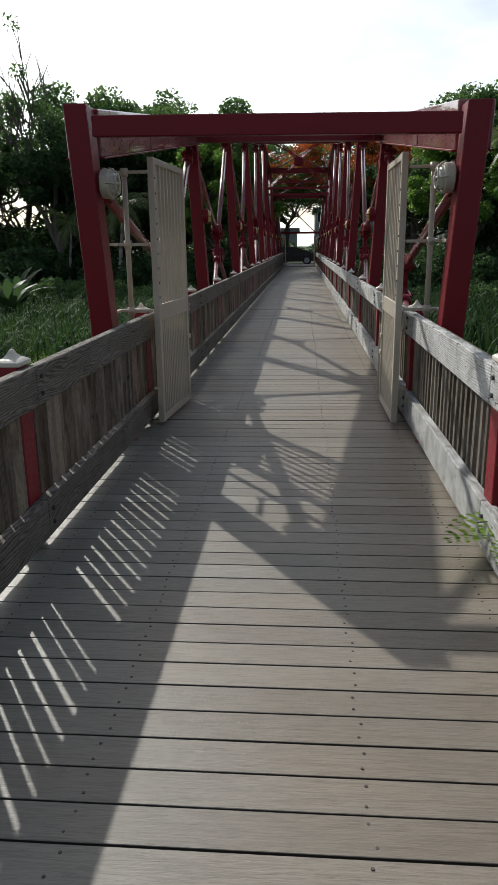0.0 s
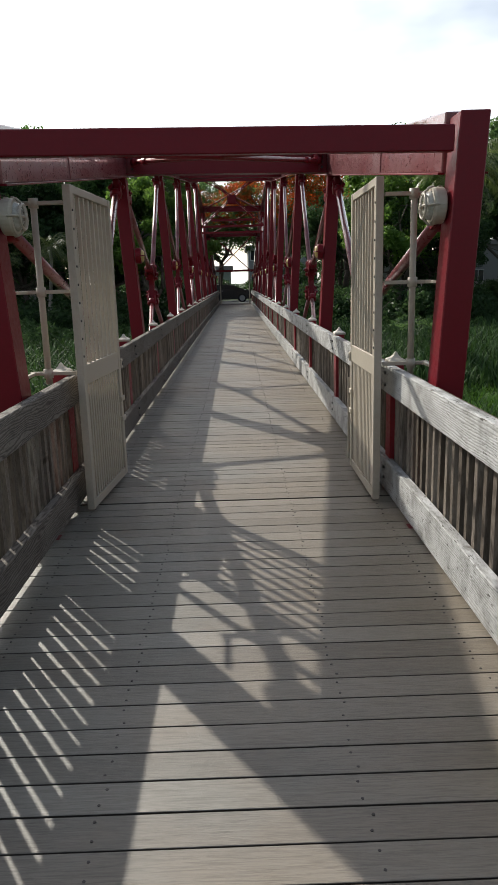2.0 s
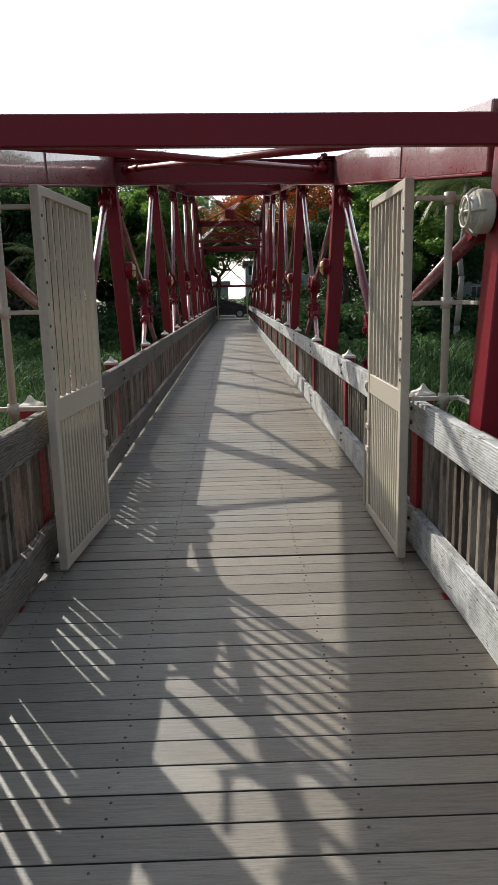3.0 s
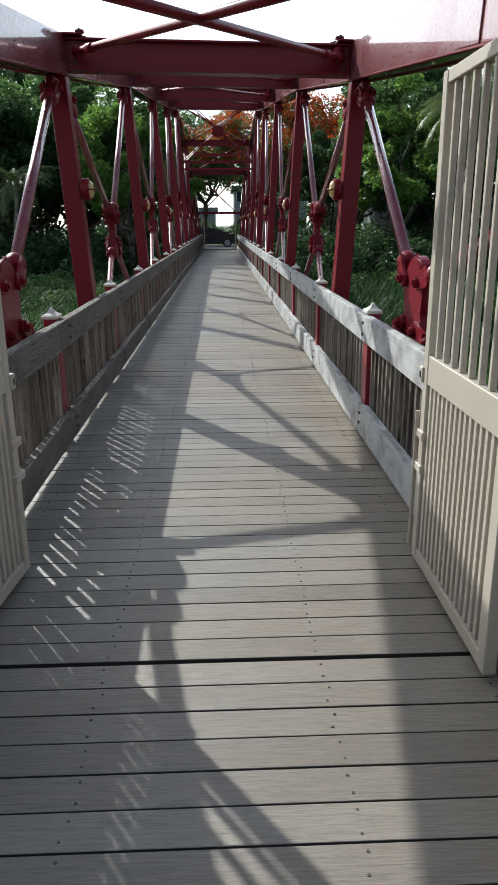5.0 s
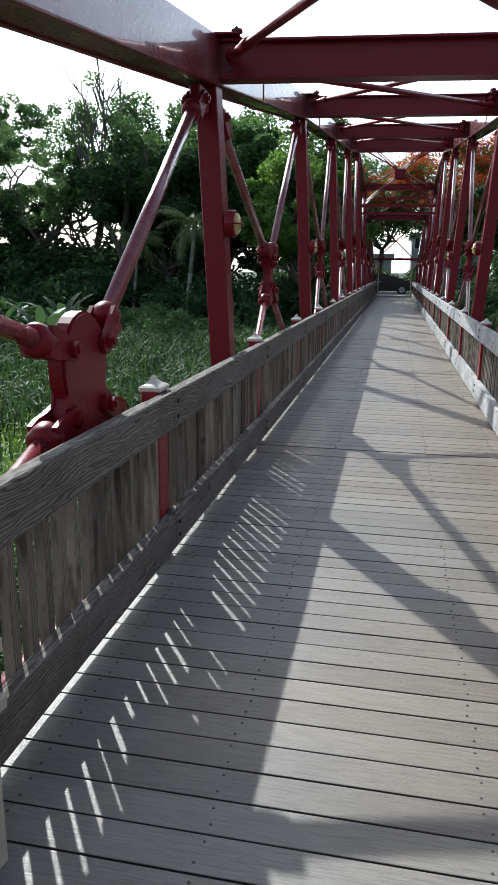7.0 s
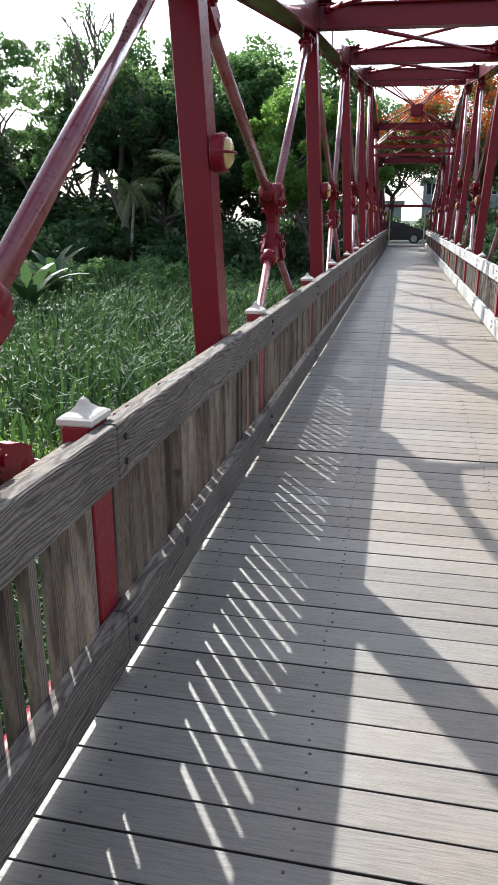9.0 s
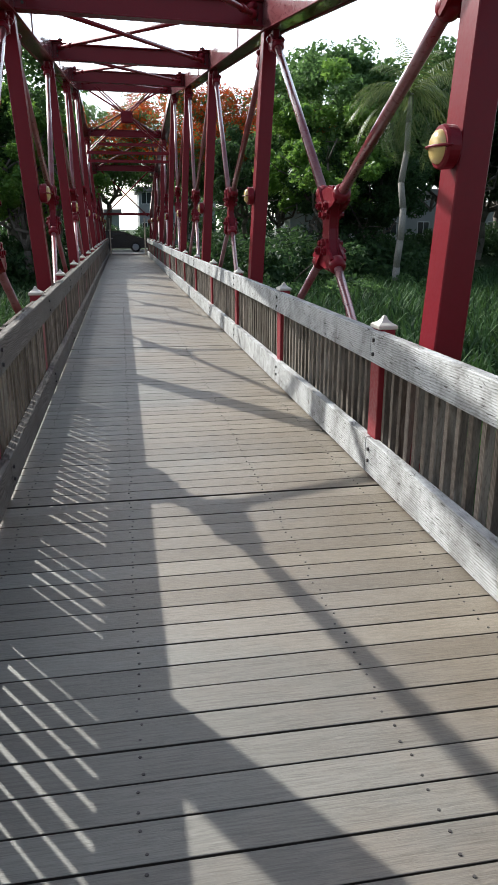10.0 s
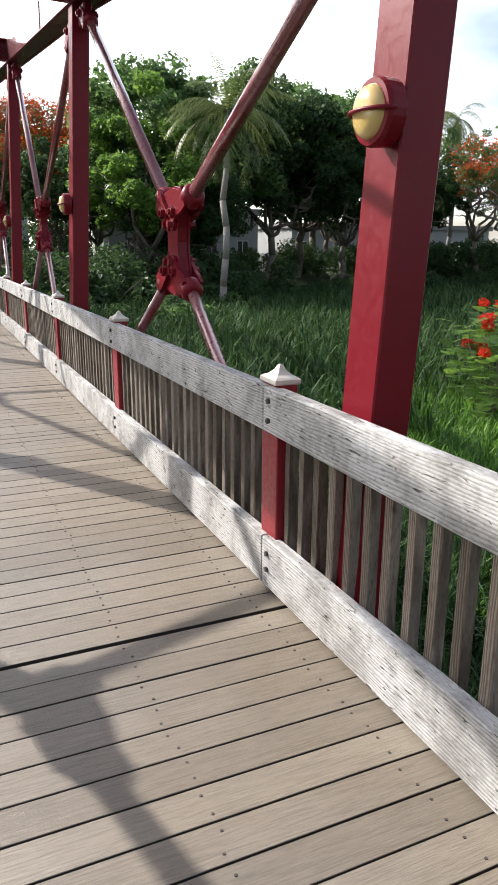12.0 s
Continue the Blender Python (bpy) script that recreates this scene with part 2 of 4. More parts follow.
M_RED_FLOWER = leaf_mat("scarlet_blossom", (0.55, 0.02, 0.015), (0.75, 0.06, 0.02), (0.7, 0.05, 0.02))
M_PALM = leaf_mat("palm_frond", (0.07, 0.11, 0.035), (0.21, 0.25, 0.095), (0.24, 0.30, 0.08), 0.4, 0.35, 0.4)
M_REED = leaf_mat("reed_blade", (0.006, 0.022, 0.009), (0.090, 0.165, 0.062), (0.10, 0.20, 0.045), 0.6, 0.22, 0.1)
M_GRASS = leaf_mat("low_grass", (0.022, 0.075, 0.016), (0.16, 0.33, 0.055), (0.20, 0.40, 0.05), 0.5, 0.36, 0.25)
M_GRASS_PALE = leaf_mat("yellow_green_grass", (0.06, 0.13, 0.02), (0.27, 0.42, 0.06), (0.32, 0.52, 0.06), 0.5, 0.42, 0.25)
M_WALL = paint_mat("pale_render_wall", (0.30, 0.31, 0.31), 0.9)
M_WALL_GREEN = paint_mat("pale_green_wall", (0.30, 0.35, 0.32), 0.9)
M_ROOF = paint_mat("grey_roof", (0.22, 0.21, 0.20), 0.9)
M_WINDOW = paint_mat("dark_window_glass", (0.03, 0.035, 0.04), 0.12)
M_FENCE = paint_mat("white_fence_paint", (0.72, 0.72, 0.70), 0.6)
M_CAR = paint_mat("black_car_paint", (0.010, 0.011, 0.014), 0.3, coat=0.15)
M_VAN = paint_mat("white_car_paint", (0.7, 0.7, 0.7), 0.3, coat=0.5)
M_TYRE = paint_mat("tyre_rubber", (0.02, 0.02, 0.02), 0.85)
M_RIM = paint_mat("alloy_rim", (0.5, 0.5, 0.5), 0.35)
M_ASPHALT = paint_mat("asphalt", (0.055, 0.055, 0.055), 0.9)
M_CONCRETE = paint_mat("pale_concrete", (0.36, 0.35, 0.33), 0.9)


def ground_mat():
    m, n, l, b = node_mat("marsh_ground")
    tc = n.new("ShaderNodeTexCoord")
    big = tex(n, l, tc.outputs["Object"], 0.25, 5.0)
    small = tex(n, l, tc.outputs["Object"], 7.0, 5.0, 0.7)
    c = blend(n, l, ramp(n, l, big, [(0.3, (0.022, 0.045, 0.012)), (0.7, (0.05, 0.095, 0.022))]),
              ramp(n, l, small, [(0.3, (0.45, 0.42, 0.35)), (0.7, (1.2, 1.2, 1.1))]), 0.9, "MULTIPLY")
    l.new(c, b.inputs["Base Color"])
    b.inputs["Roughness"].default_value = 0.95
    bump(n, l, b, small, 1.0, 0.2)
    return m


M_GROUND = ground_mat()

# ---- mesh helpers ----
def mesh_ob(name, bm, mat, parent=None, smooth=False):
    me = bpy.data.meshes.new(name)
    bmesh.ops.recalc_face_normals(bm, faces=bm.faces)
    bm.to_mesh(me)
    bm.free()
    if smooth:
        for p in me.polygons:
            p.use_smooth = True
    me.materials.append(mat)
    ob = new(name, me)
    ob.parent = parent
    return ob


def part(name, bm, mat, parent, label="", smooth=False):
    return tagged(mesh_ob(name, bm, mat, parent, smooth), label)


def holder(name, m, label, category, group="", kind=""):
    ob = new(name)
    ob.empty_display_size = 0.1
    ob.matrix_world = m
    return tagged(ob, label, category, group, kind)


def box(bm, lo, hi, bevel=0.0, m=None):
    lo, hi = Vector(lo), Vector(hi)
    g = bmesh.ops.create_cube(bm, size=1.0, matrix=Matrix.Translation((lo + hi) / 2) @ Matrix.Diagonal((*(hi - lo), 1)))
    if bevel:
        edges = {e for v in g["verts"] for e in v.link_edges}
        r = bmesh.ops.bevel(bm, geom=list(edges), offset=bevel, segments=1, affect="EDGES", profile=0.5)
        verts = {v for f in r["faces"] for v in f.verts}
    else:
        verts = set(g["verts"])
    if m:
        bmesh.ops.transform(bm, matrix=m, verts=list(verts))
    return bm


def boxed(lo, hi, bevel=0.0, m=None):
    return box(bmesh.new(), lo, hi, bevel, m)


def rod(bm, a, b, r0, r1=None, seg=12, caps=True):
    a, b = Vector(a), Vector(b)
    d = b - a
    m = Matrix.Translation((a + b) / 2) @ d.to_track_quat("Z", "Y").to_matrix().to_4x4()
    bmesh.ops.create_cone(bm, cap_ends=caps, segments=seg, radius1=r0, radius2=r0 if r1 is None else r1, depth=d.length, matrix=m)
    return bm


def rodded(a, b, r0, r1=None, seg=12):
    return rod(bmesh.new(), a, b, r0, r1, seg)


def prism(bm, outline, axis_lo, axis_hi, m):
    """An outline of (u, v) pairs pushed along local z from axis_lo to axis_hi, then placed by m."""
    lo = [bm.verts.new(m @ Vector((u, v, axis_lo))) for u, v in outline]
    hi = [bm.verts.new(m @ Vector((u, v, axis_hi))) for u, v in outline]
    bm.faces.new(lo[::-1])
    bm.faces.new(hi)
    k = len(outline)
    for i in range(k):
        bm.faces.new((lo[i], lo[(i + 1) % k], hi[(i + 1) % k], hi[i]))
    return bm


def lathe(profile, seg=20, m=None):
    """A body turned about local z from (radius, height) pairs."""
    bm = bmesh.new()
    m = m or Matrix()
    rings = []
    for r, h in profile:
        rings.append([bm.verts.new(m @ Vector((r * math.cos(2 * math.pi * i / seg), r * math.sin(2 * math.pi * i / seg), h))) for i in range(seg)])
    for a, b in zip(rings, rings[1:]):
        for i in range(seg):
            bm.faces.new((a[i], a[(i + 1) % seg], b[(i + 1) % seg], b[i]))
    bm.faces.new(rings[0][::-1])
    bm.faces.new(rings[-1])
    return bm


def data_mesh(name, verts, faces, mat):
    me = bpy.data.meshes.new(name)
    me.from_pydata(verts, [], faces)
    me.materials.append(mat)
    return me


def tube(points, r, seg=8, m=None):
    """One bent bar along the given points."""
    bm = bmesh.new()
    m = m or Matrix()
    pts = [Vector(p) for p in points]
    rings = []
    for k, p in enumerate(pts):
        d = (pts[min(k + 1, len(pts) - 1)] - pts[max(k - 1, 0)]).normalized()
        q = d.to_track_quat("Z", "Y")
        rings.append([bm.verts.new(m @ (p + q @ Vector((r * math.cos(6.2832 * i / seg), r * math.sin(6.2832 * i / seg), 0)))) for i in range(seg)])
    for a, b in zip(rings, rings[1:]):
        for i in range(seg):
            bm.faces.new((a[i], a[(i + 1) % seg], b[(i + 1) % seg], b[i]))
    bm.faces.new(rings[0][::-1])
    bm.faces.new(rings[-1])
    return bm


# ---- measures of the bridge ----
HALF = 1.07                     # inner faces of the rails
PANEL, P0 = 5.61, 6.23          # truss panel length, first portal
N_PANEL = 8
LEAN = 0.058                     # outward lean of the trusses, metres a metre
UNDER = [2.095, 2.91, 3.75, 4.40, 5.05, 5.80, 5.05, 4.15, 2.04]   # underside of the top chord at each post
LOW = [0.12, -0.12, -0.42, -0.62, -0.70, -0.62, -0.42, -0.12, 0.12]    # lower chord at each post
CHORD = 0.34
SEAMS = [6.84 + 5.56 * k for k in range(8)]
POSTS = [P0 + PANEL * i for i in range(N_PANEL + 1)]
DECK_END = 51.9
SKEW = 0.26                      # the right truss stands this much further on, past the portal


def post_y(i, side):
    return POSTS[i] + (SKEW if side > 0 and 0 < i < N_PANEL else 0.0)


def truss_x(z):
    """The middle of the truss at height z."""
    return 1.305 + LEAN * (z - 0.8)


# ---- ground ----
def ground_height(x, y):
    def ease(a):
        a = min(max(a, 0.0), 1.0)
        return a * a * (3 - 2 * a)
    near = ease((3.5 - y) / 4.0)
    far = ease((y - 43.0 - 0.10 * abs(x)) / 9.0)
    return -1.75 + 1.55 * near + 1.65 * far + 0.12 * noise.noise((x * 0.2, y * 0.2, 0))


def build_ground():
    xs = [-600, -250, -120] + list(range(-70, 71, 2)) + [120, 250, 600]
    ys = [-400, -100, -30] + list(range(-12, 91, 2)) + [140, 300, 900]
    verts = [(x, y, ground_height(x, y)) for y in ys for x in xs]
    w = len(xs)
    faces = [(j * w + i, j * w + i + 1, (j + 1) * w + i + 1, (j + 1) * w + i) for j in range(len(ys) - 1) for i in range(w - 1)]
    tagged(new("ground", data_mesh("ground", verts, faces, M_GROUND)), "dark green marshy ground below the bridge", "ground", kind="structure")


build_ground()
tagged(mesh_ob("road", boxed((-60, 55.0, -0.25), (60, 63.0, 0.03)), M_ASPHALT), "grey asphalt street past the bridge's end", "road", kind="structure")
tagged(mesh_ob("pavement", boxed((-14, 51.92, -0.3), (14, 55.0, 0.10), 0.02), M_CONCRETE), "pale concrete pavement at the bridge's end", "pavement", kind="structure")
tagged(mesh_ob("pavement_near", boxed((-1.6, -9.0, -0.5), (1.6, -2.08, -0.004), 0.01), M_CONCRETE), "pale concrete path before the bridge", "pavement", kind="structure")

# ---- truss: posts, chords, cross beams ----
def truss_post(i, side):
    y, top = post_y(i, side), UNDER[i] + (CHORD if i in (0, N_PANEL) else 0.0)
    if i == 0:
        top -= 0.02 * side        # the first portal sits a little out of level
    th = holder("truss_post", pose(side * 1.305, y, LOW[i] - 0.15), "tall oxide-red painted steel bridge post", "post", "truss posts")
    h0, h1 = 0.0, top - (LOW[i] - 0.15)
    bm = bmesh.new()
    def at(z):
        return side * (truss_x(z + LOW[i] - 0.15) - 1.305)
    wx, wy = 0.083, 0.102
    lo = [bm.verts.new((at(h0) + a * wx, b * wy, h0)) for a, b in ((-1, -1), (1, -1), (1, 1), (-1, 1))]
    hi = [bm.verts.new((at(h1) + a * wx, b * wy, h1)) for a, b in ((-1, -1), (1, -1), (1, 1), (-1, 1))]
    bm.faces.new(lo[::-1]), bm.faces.new(hi)
    for k in range(4):
        bm.faces.new((lo[k], lo[(k + 1) % 4], hi[(k + 1) % 4], hi[k]))
    bmesh.ops.bevel(bm, geom=bm.edges[:], offset=0.006, segments=1, affect="EDGES")
    part("shaft", bm, M_RED, th)
    part("base_plate", boxed((at(0) - 0.17, -0.2, 0.0), (at(0) + 0.17, 0.2, 0.03), 0.004), M_RED, th)
    return th


def top_chord(i, side):
    a, b = post_y(i, side), post_y(i + 1, side)
    za, zb = UNDER[i] + CHORD / 2, UNDER[i + 1] + CHORD / 2
    xa, xb = side * (truss_x(za) + 0.03), side * (truss_x(zb) + 0.03)
    th = holder("top_chord", pose(xa, a, za), "sloping red painted box-section top chord", "bridge beam", "top chords")
    d = Vector((xb - xa, b - a, zb - za))
    y0, y1 = (0.14 if i == 0 else 0.0), d.length - (0.14 if i == N_PANEL - 1 else 0.0)
    m = Matrix.Translation((0, 0, 0)) @ d.to_track_quat("Y", "Z").to_matrix().to_4x4()
    part("beam", boxed((-0.13, y0, -CHORD / 2 + 0.012), (0.13, y1, CHORD / 2), 0.008, m), M_RED_GLOSS, th)
    part("splice_plate", boxed((-side * 0.135 - 0.004, y0 + 1.9, -CHORD / 2 + 0.02), (-side * 0.135 + 0.004, y0 + 2.3, CHORD / 2 - 0.02), 0.002, m), M_RED_GLOSS, th)
    for k in (-1, 1):
        part("bottom_flange", boxed((-0.15 if k < 0 else 0.11, y0, -CHORD / 2), (-0.11 if k < 0 else 0.15, y1, -CHORD / 2 + 0.012), 0.002, m), M_RED, th)
    return th


def low_chord(i, side):
    a, b = post_y(i, side), post_y(i + 1, side)
    xa = side * (truss_x(LOW[i]) + 0.02)
    th = holder("bottom_chord", pose(xa, a, LOW[i]), "red painted lower chord rod of the bridge", "bridge rod", "bottom chords")
    part("rod", rodded((0, 0.2, 0), (0, b - a - 0.2, LOW[i + 1] - LOW[i]), 0.06), M_RED, th, smooth=True)
    for e, z in ((0.16, 0), (b - a - 0.3, LOW[i + 1] - LOW[i])):
        part("collar", rodded((0, e, z), (0, e + 0.14, z), 0.09), M_RED, th, smooth=True)


def cross_beam(i):
    z = UNDER[i]
    y = POSTS[i]
    x = truss_x(z) - 0.105
    if i in (0, N_PANEL):
        th = holder("portal_beam", pose(0, y, 2.185, 0, 0.7 if i == 0 else 0, 0), "dark red flat portal beam over the bridge entrance", "bridge beam", "portal beams")
        x = truss_x(2.2) - 0.1
        part("web", boxed((-x, -0.10, 0.035), (x, -0.04, 0.175), 0.006), M_RED, th)
        return
    th = holder("cross_beam", pose(0, y + SKEW / 2, z + 0.03, 0, 0, math.degrees(math.atan2(SKEW, 2 * truss_x(z)))), "deep red painted cross beam between the trusses", "bridge beam", "cross beams")
    part("web", boxed((-x - 0.04, -0.012, 0.01), (x + 0.04, 0.012, 0.26), 0.003), M_RED, th)
    for h in (0.0, 0.255):
        part("flange", boxed((-x - 0.04, -0.085, h), (x + 0.04, 0.085, h + 0.018), 0.003), M_RED, th)
    for s in (-1, 1):
        for e in (-1, 1):
            angle = part("end_angle", boxed((s * (x - 0.05) - 0.045, e * 0.03 - 0.016, 0.02), (s * (x - 0.05) + 0.045, e * 0.03 + 0.016, 0.252), 0.003), M_RED, th)
            for h in (0.07, 0.135, 0.20):
                part("bolt", rodded((s * (x - 0.06), e * 0.046, h), (s * (x - 0.06), e * 0.064, h), 0.017, seg=6), M_DARK, angle)
        part("gusset", boxed((s * x - 0.14, -0.16, 0.28), (s * x + 0.14, 0.16, 0.294), 0.003), M_RED, th)
        for e in (-0.11, 0.11):
            lug = part("lug", boxed((s * (x - 0.12) - 0.04, e - 0.025, 0.294), (s * (x - 0.12) + 0.04, e + 0.025, 0.325), 0.008), M_RED, th)
            part("nut", rodded((s * (x - 0.12), e - 0.04, 0.318), (s * (x - 0.12), e + 0.04, 0.318), 0.015, seg=6), M_DARK, lug)


def top_bracing(i):
    za, zb = UNDER[i] + 0.19, UNDER[i + 1] + 0.17
    if i == 0:
        za = 2.31
    if i == N_PANEL - 1:
        zb = 2.24
    xa, xb = truss_x(za) - 0.22, truss_x(zb) - 0.22
    for s in (-1, 1):
        lift = 0.035 * s
        th = holder("bracing_rod", pose(s * xa, POSTS[i] + 0.13, za + (0.0 if i == 0 else lift)), "slim red diagonal rod crossing overhead", "bridge rod", "overhead bracing rods")
        e = Vector((-s * (xb + xa), PANEL - 0.26 + (SKEW if s < 0 and i < N_PANEL - 1 else 0.0), zb - za))
        part("rod", rodded((0, 0, 0), e, 0.03), M_RED, th, smooth=True)
        part("turnbuckle", rodded(e * 0.90, e * 0.93, 0.04), M_RED, th, smooth=True)
        part("end_fitting", rodded((0, 0, 0), e * 0.025, 0.036 if i == 0 else 0.05), M_RED, th, smooth=True)
        part("end_fitting", rodded(e * 0.975, e, 0.05), M_RED, th, smooth=True)


def crossing(p, q, r, s):
    """Where the lines p-q and r-s cross, in (y, z)."""
    a1, b1 = q[1] - p[1], p[0] - q[0]
    a2, b2 = s[1] - r[1], r[0] - s[0]
    c1, c2 = a1 * p[0] + b1 * p[1], a2 * r[0] + b2 * r[1]
    det = a1 * b2 - a2 * b1
    return (b2 * c1 - b1 * c2) / det, (a1 * c2 - a2 * c1) / det


def clevis(th, m, r):
    """A forked rod end: m's z axis runs from the pin towards the rod, its y axis along the pin."""
    fork = bmesh.new()
    outline = [(-0.046, -0.04), (-0.026, -0.062), (0.026, -0.062), (0.046, -0.04), (0.050, 0.05), (0.064, 0.12), (0.064, 0.185), (-0.064, 0.185), (-0.064, 0.12), (-0.050, 0.05)]
    swap = m @ Matrix(((1, 0, 0, 0), (0, 0, 1, 0), (0, 1, 0, 0), (0, 0, 0, 1)))
    prism(fork, outline, -0.066, -0.044, swap)
    prism(fork, outline, 0.044, 0.066, swap)
    c = part("clevis", fork, M_RED, th)
    collar = lathe([(0.045, 0.125), (0.068, 0.14), (0.072, 0.17), (0.072, 0.205), (0.062, 0.225), (r * 1.05, 0.235)], 20, m)
    part("collar", collar, M_RED, c, smooth=True)
    pin = rod(bmesh.new(), m @ Vector((0, -0.105, 0)), m @ Vector((0, 0.105, 0)), 0.018, seg=10)
    part("pin", pin, M_RED, c)
    for e in (-1, 1):
        part("nut", rod(bmesh.new(), m @ Vector((0, e * 0.067, 0)), m @ Vector((0, e * 0.092, 0)), 0.036, seg=6), M_RED, c)


def axes(origin, z, y):
    z = Vector(z).normalized()
    y = Vector(y)
    x = y.cross(z).normalized()
    y = z.cross(x)
    return Matrix(((x.x, y.x, z.x, origin[0]), (x.y, y.y, z.y, origin[1]), (x.z, y.z, z.z, origin[2]), (0, 0, 0, 1)))


def diagonal_brace(i, side, node_at=None):
    """Four rods that meet at one bolted node plate between two posts."""
    ya, yb = post_y(i, side) + 0.30, post_y(i + 1, side) - 0.34
    ends = [(ya, UNDER[i] - 0.16), (yb, UNDER[i + 1] - 0.16), (ya, LOW[i] + 0.05), (yb, LOW[i + 1] + 0.05)]
    cy, cz = node_at or crossing(ends[0], ends[3], ends[2], ends[1])
    cz += 0.0 if node_at else 0.07
    x = side * (truss_x(cz) + 0.01)
    th = holder("diagonal_brace", pose(x, cy, cz), "red painted diagonal rods bolted to a node plate", "bridge brace", "truss braces")
    pin_axis = Vector((1, 0, 0))
    node = bmesh.new()
    tilt = Matrix(((0, 0, 1, 0), (1, 0, 0, 0), (0, 1, 0, 0), (0, 0, 0, 1)))
    ru, rv, c_hi, c_lo = (0.23, 0.24, 0.06, -0.17) if node_at else (0.12, 0.16, 0.17, -0.16)
    if not node_at:
        half = [(0.0, 0.34)] + [((0.085 + 0.11 * (abs(v) / 0.28) ** 2) * (1.0 if abs(v) < 0.26 else 0.86), v) for v in (0.31, 0.25, 0.17, 0.09, 0.0, -0.09, -0.17, -0.25, -0.31)] + [(0.0, -0.34)]
    else:
        half = [(ru * math.cos(radians(a)), c_hi + rv * math.sin(radians(a))) for a in range(90, -31, -12)]
        half += [(ru * 0.95 * math.cos(radians(a)), c_lo + rv * math.sin(radians(a))) for a in range(30, -91, -12)]
    outline = half + [(-u, v) for u, v in half[-2:0:-1]]
    prism(node, outline, -0.04, 0.04, tilt)
    bmesh.ops.bevel(node, geom=[e for e in node.edges if abs(e.verts[0].co.x - e.verts[1].co.x) < 1e-5], offset=0.012, segments=2, affect="EDGES")
    plate = part("node_plate", node, M_RED, th)
    for bu, bv in () if node_at else ((-0.05, 0.11), (0.05, 0.11), (-0.05, -0.12), (0.05, -0.12)):
        part("boss", rodded((-0.062, bu, bv), (0.062, bu, bv), 0.042, seg=14), M_RED, plate)
        part("bolt", rodded((-0.092, bu, bv), (0.092, bu, bv), 0.024, seg=6), M_RED, plate)
    for k, (ey, ez) in enumerate(ends):
        d = Vector((side * (truss_x(ez) - truss_x(cz)), ey - cy, ez - cz))
        up = 1 if d.z > 0 else -1
        start = Vector((0, math.copysign(0.19 if node_at else 0.10, d.y), (0.15 if node_at else 0.18) * up))
        run = d - start
        m = axes(start, run, pin_axis)
        r = 0.042 if up > 0 else 0.036
        clevis(th, m, r)
        u = run.normalized()
        part("rod", rodded(start + u * 0.20, d - u * 0.20, r), M_RED_GLOSS, th, smooth=True)
        m2 = axes(d, -run, pin_axis)
        clevis(th, m2, r)
        lug = bmesh.new()
        s = math.copysign(1, d.y)
        box(lug, (d.x - 0.04, min(d.y - 0.05 * s, d.y + 0.22 * s), d.z - 0.08), (d.x + 0.04, max(d.y - 0.05 * s, d.y + 0.22 * s), d.z + 0.10), 0.012)
        part("end_lug", lug, M_RED, th)


for i in range(N_PANEL + 1):
    for side in (-1, 1):
        truss_post(i, side)
    cross_beam(i)
for i in range(N_PANEL):
    for side in (-1, 1):
        top_chord(i, side)
        low_chord(i, side)
        diagonal_brace(i, side, {0: (9.15, 1.08), 7: (P0 + POSTS[8] - 9.15, 1.08)}.get(i))
    top_bracing(i)


def lattice_portal():
    y = POSTS[5] - 0.16
    th = holder("lattice_portal", pose(0, y, 3.62), "red latticed sway frame with crossed bars overhead", "bridge brace")
    for h, w in ((0.0, 1.34), (0.26, 1.36), (0.52, 0.95)):
        part("strut", boxed((-w, -0.05, h), (w, 0.05, h + 0.09), 0.004), M_RED, th)
    for s in (-1, 1):
        for off in (-0.05, 0.05):
            part("lacing_bar", rodded((s * 1.30 + off, 0, 0.34), (-s * 0.95 + off, 0, 2.30), 0.022, seg=8), M_RED, th)
    part("gusset", boxed((-0.20, -0.03, 1.22), (0.20, 0.03, 1.60), 0.05), M_RED, th)


lattice_portal()


# ---- lamps on the posts ----
def bulkhead_lamp(name, m, body_mat, glass_mat, label, cage):
    """A round lamp whose local z points out of the post."""
    th = holder(name, m, label, "lamp", "post lamps")
    part("housing", lathe([(0.108, 0.0), (0.118, 0.008), (0.122, 0.07), (0.115, 0.088), (0.098, 0.09)], 28), body_mat, th, smooth=False)
    part("glass", lathe([(0.095, 0.075), (0.095, 0.092), (0.086, 0.112), (0.062, 0.126), (0.028, 0.133), (0.001, 0.134)], 28), glass_mat, th, smooth=True)
    bars = (0, 90) if cage else (0,)
    for k in bars:
        pts = [(-0.126, 0.06), (-0.118, 0.095), (-0.092, 0.122), (-0.048, 0.143), (0.0, 0.15), (0.048, 0.143), (0.092, 0.122), (0.118, 0.095), (0.126, 0.06)]
        part("guard", tube([(u, 0, h + (0.004 if k else 0.0)) for u, h in pts], 0.008, m=pose(0, 0, 0, 0, 0, k)), body_mat, th, smooth=True)
    if cage:
        ring = [(0.082 * math.cos(radians(a)), 0.082 * math.sin(radians(a)), 0.138) for a in range(0, 361, 15)]
        part("guard_ring", tube(ring, 0.008), body_mat, th, smooth=True)
        part("hub", lathe([(0.022, 0.145), (0.022, 0.158), (0.012, 0.163)], 14), body_mat, th, smooth=True)
    if not cage:
        part("visor", boxed((-0.123, -0.005, 0.075), (0.123, 0.005, 0.10), 0.002), body_mat, th)


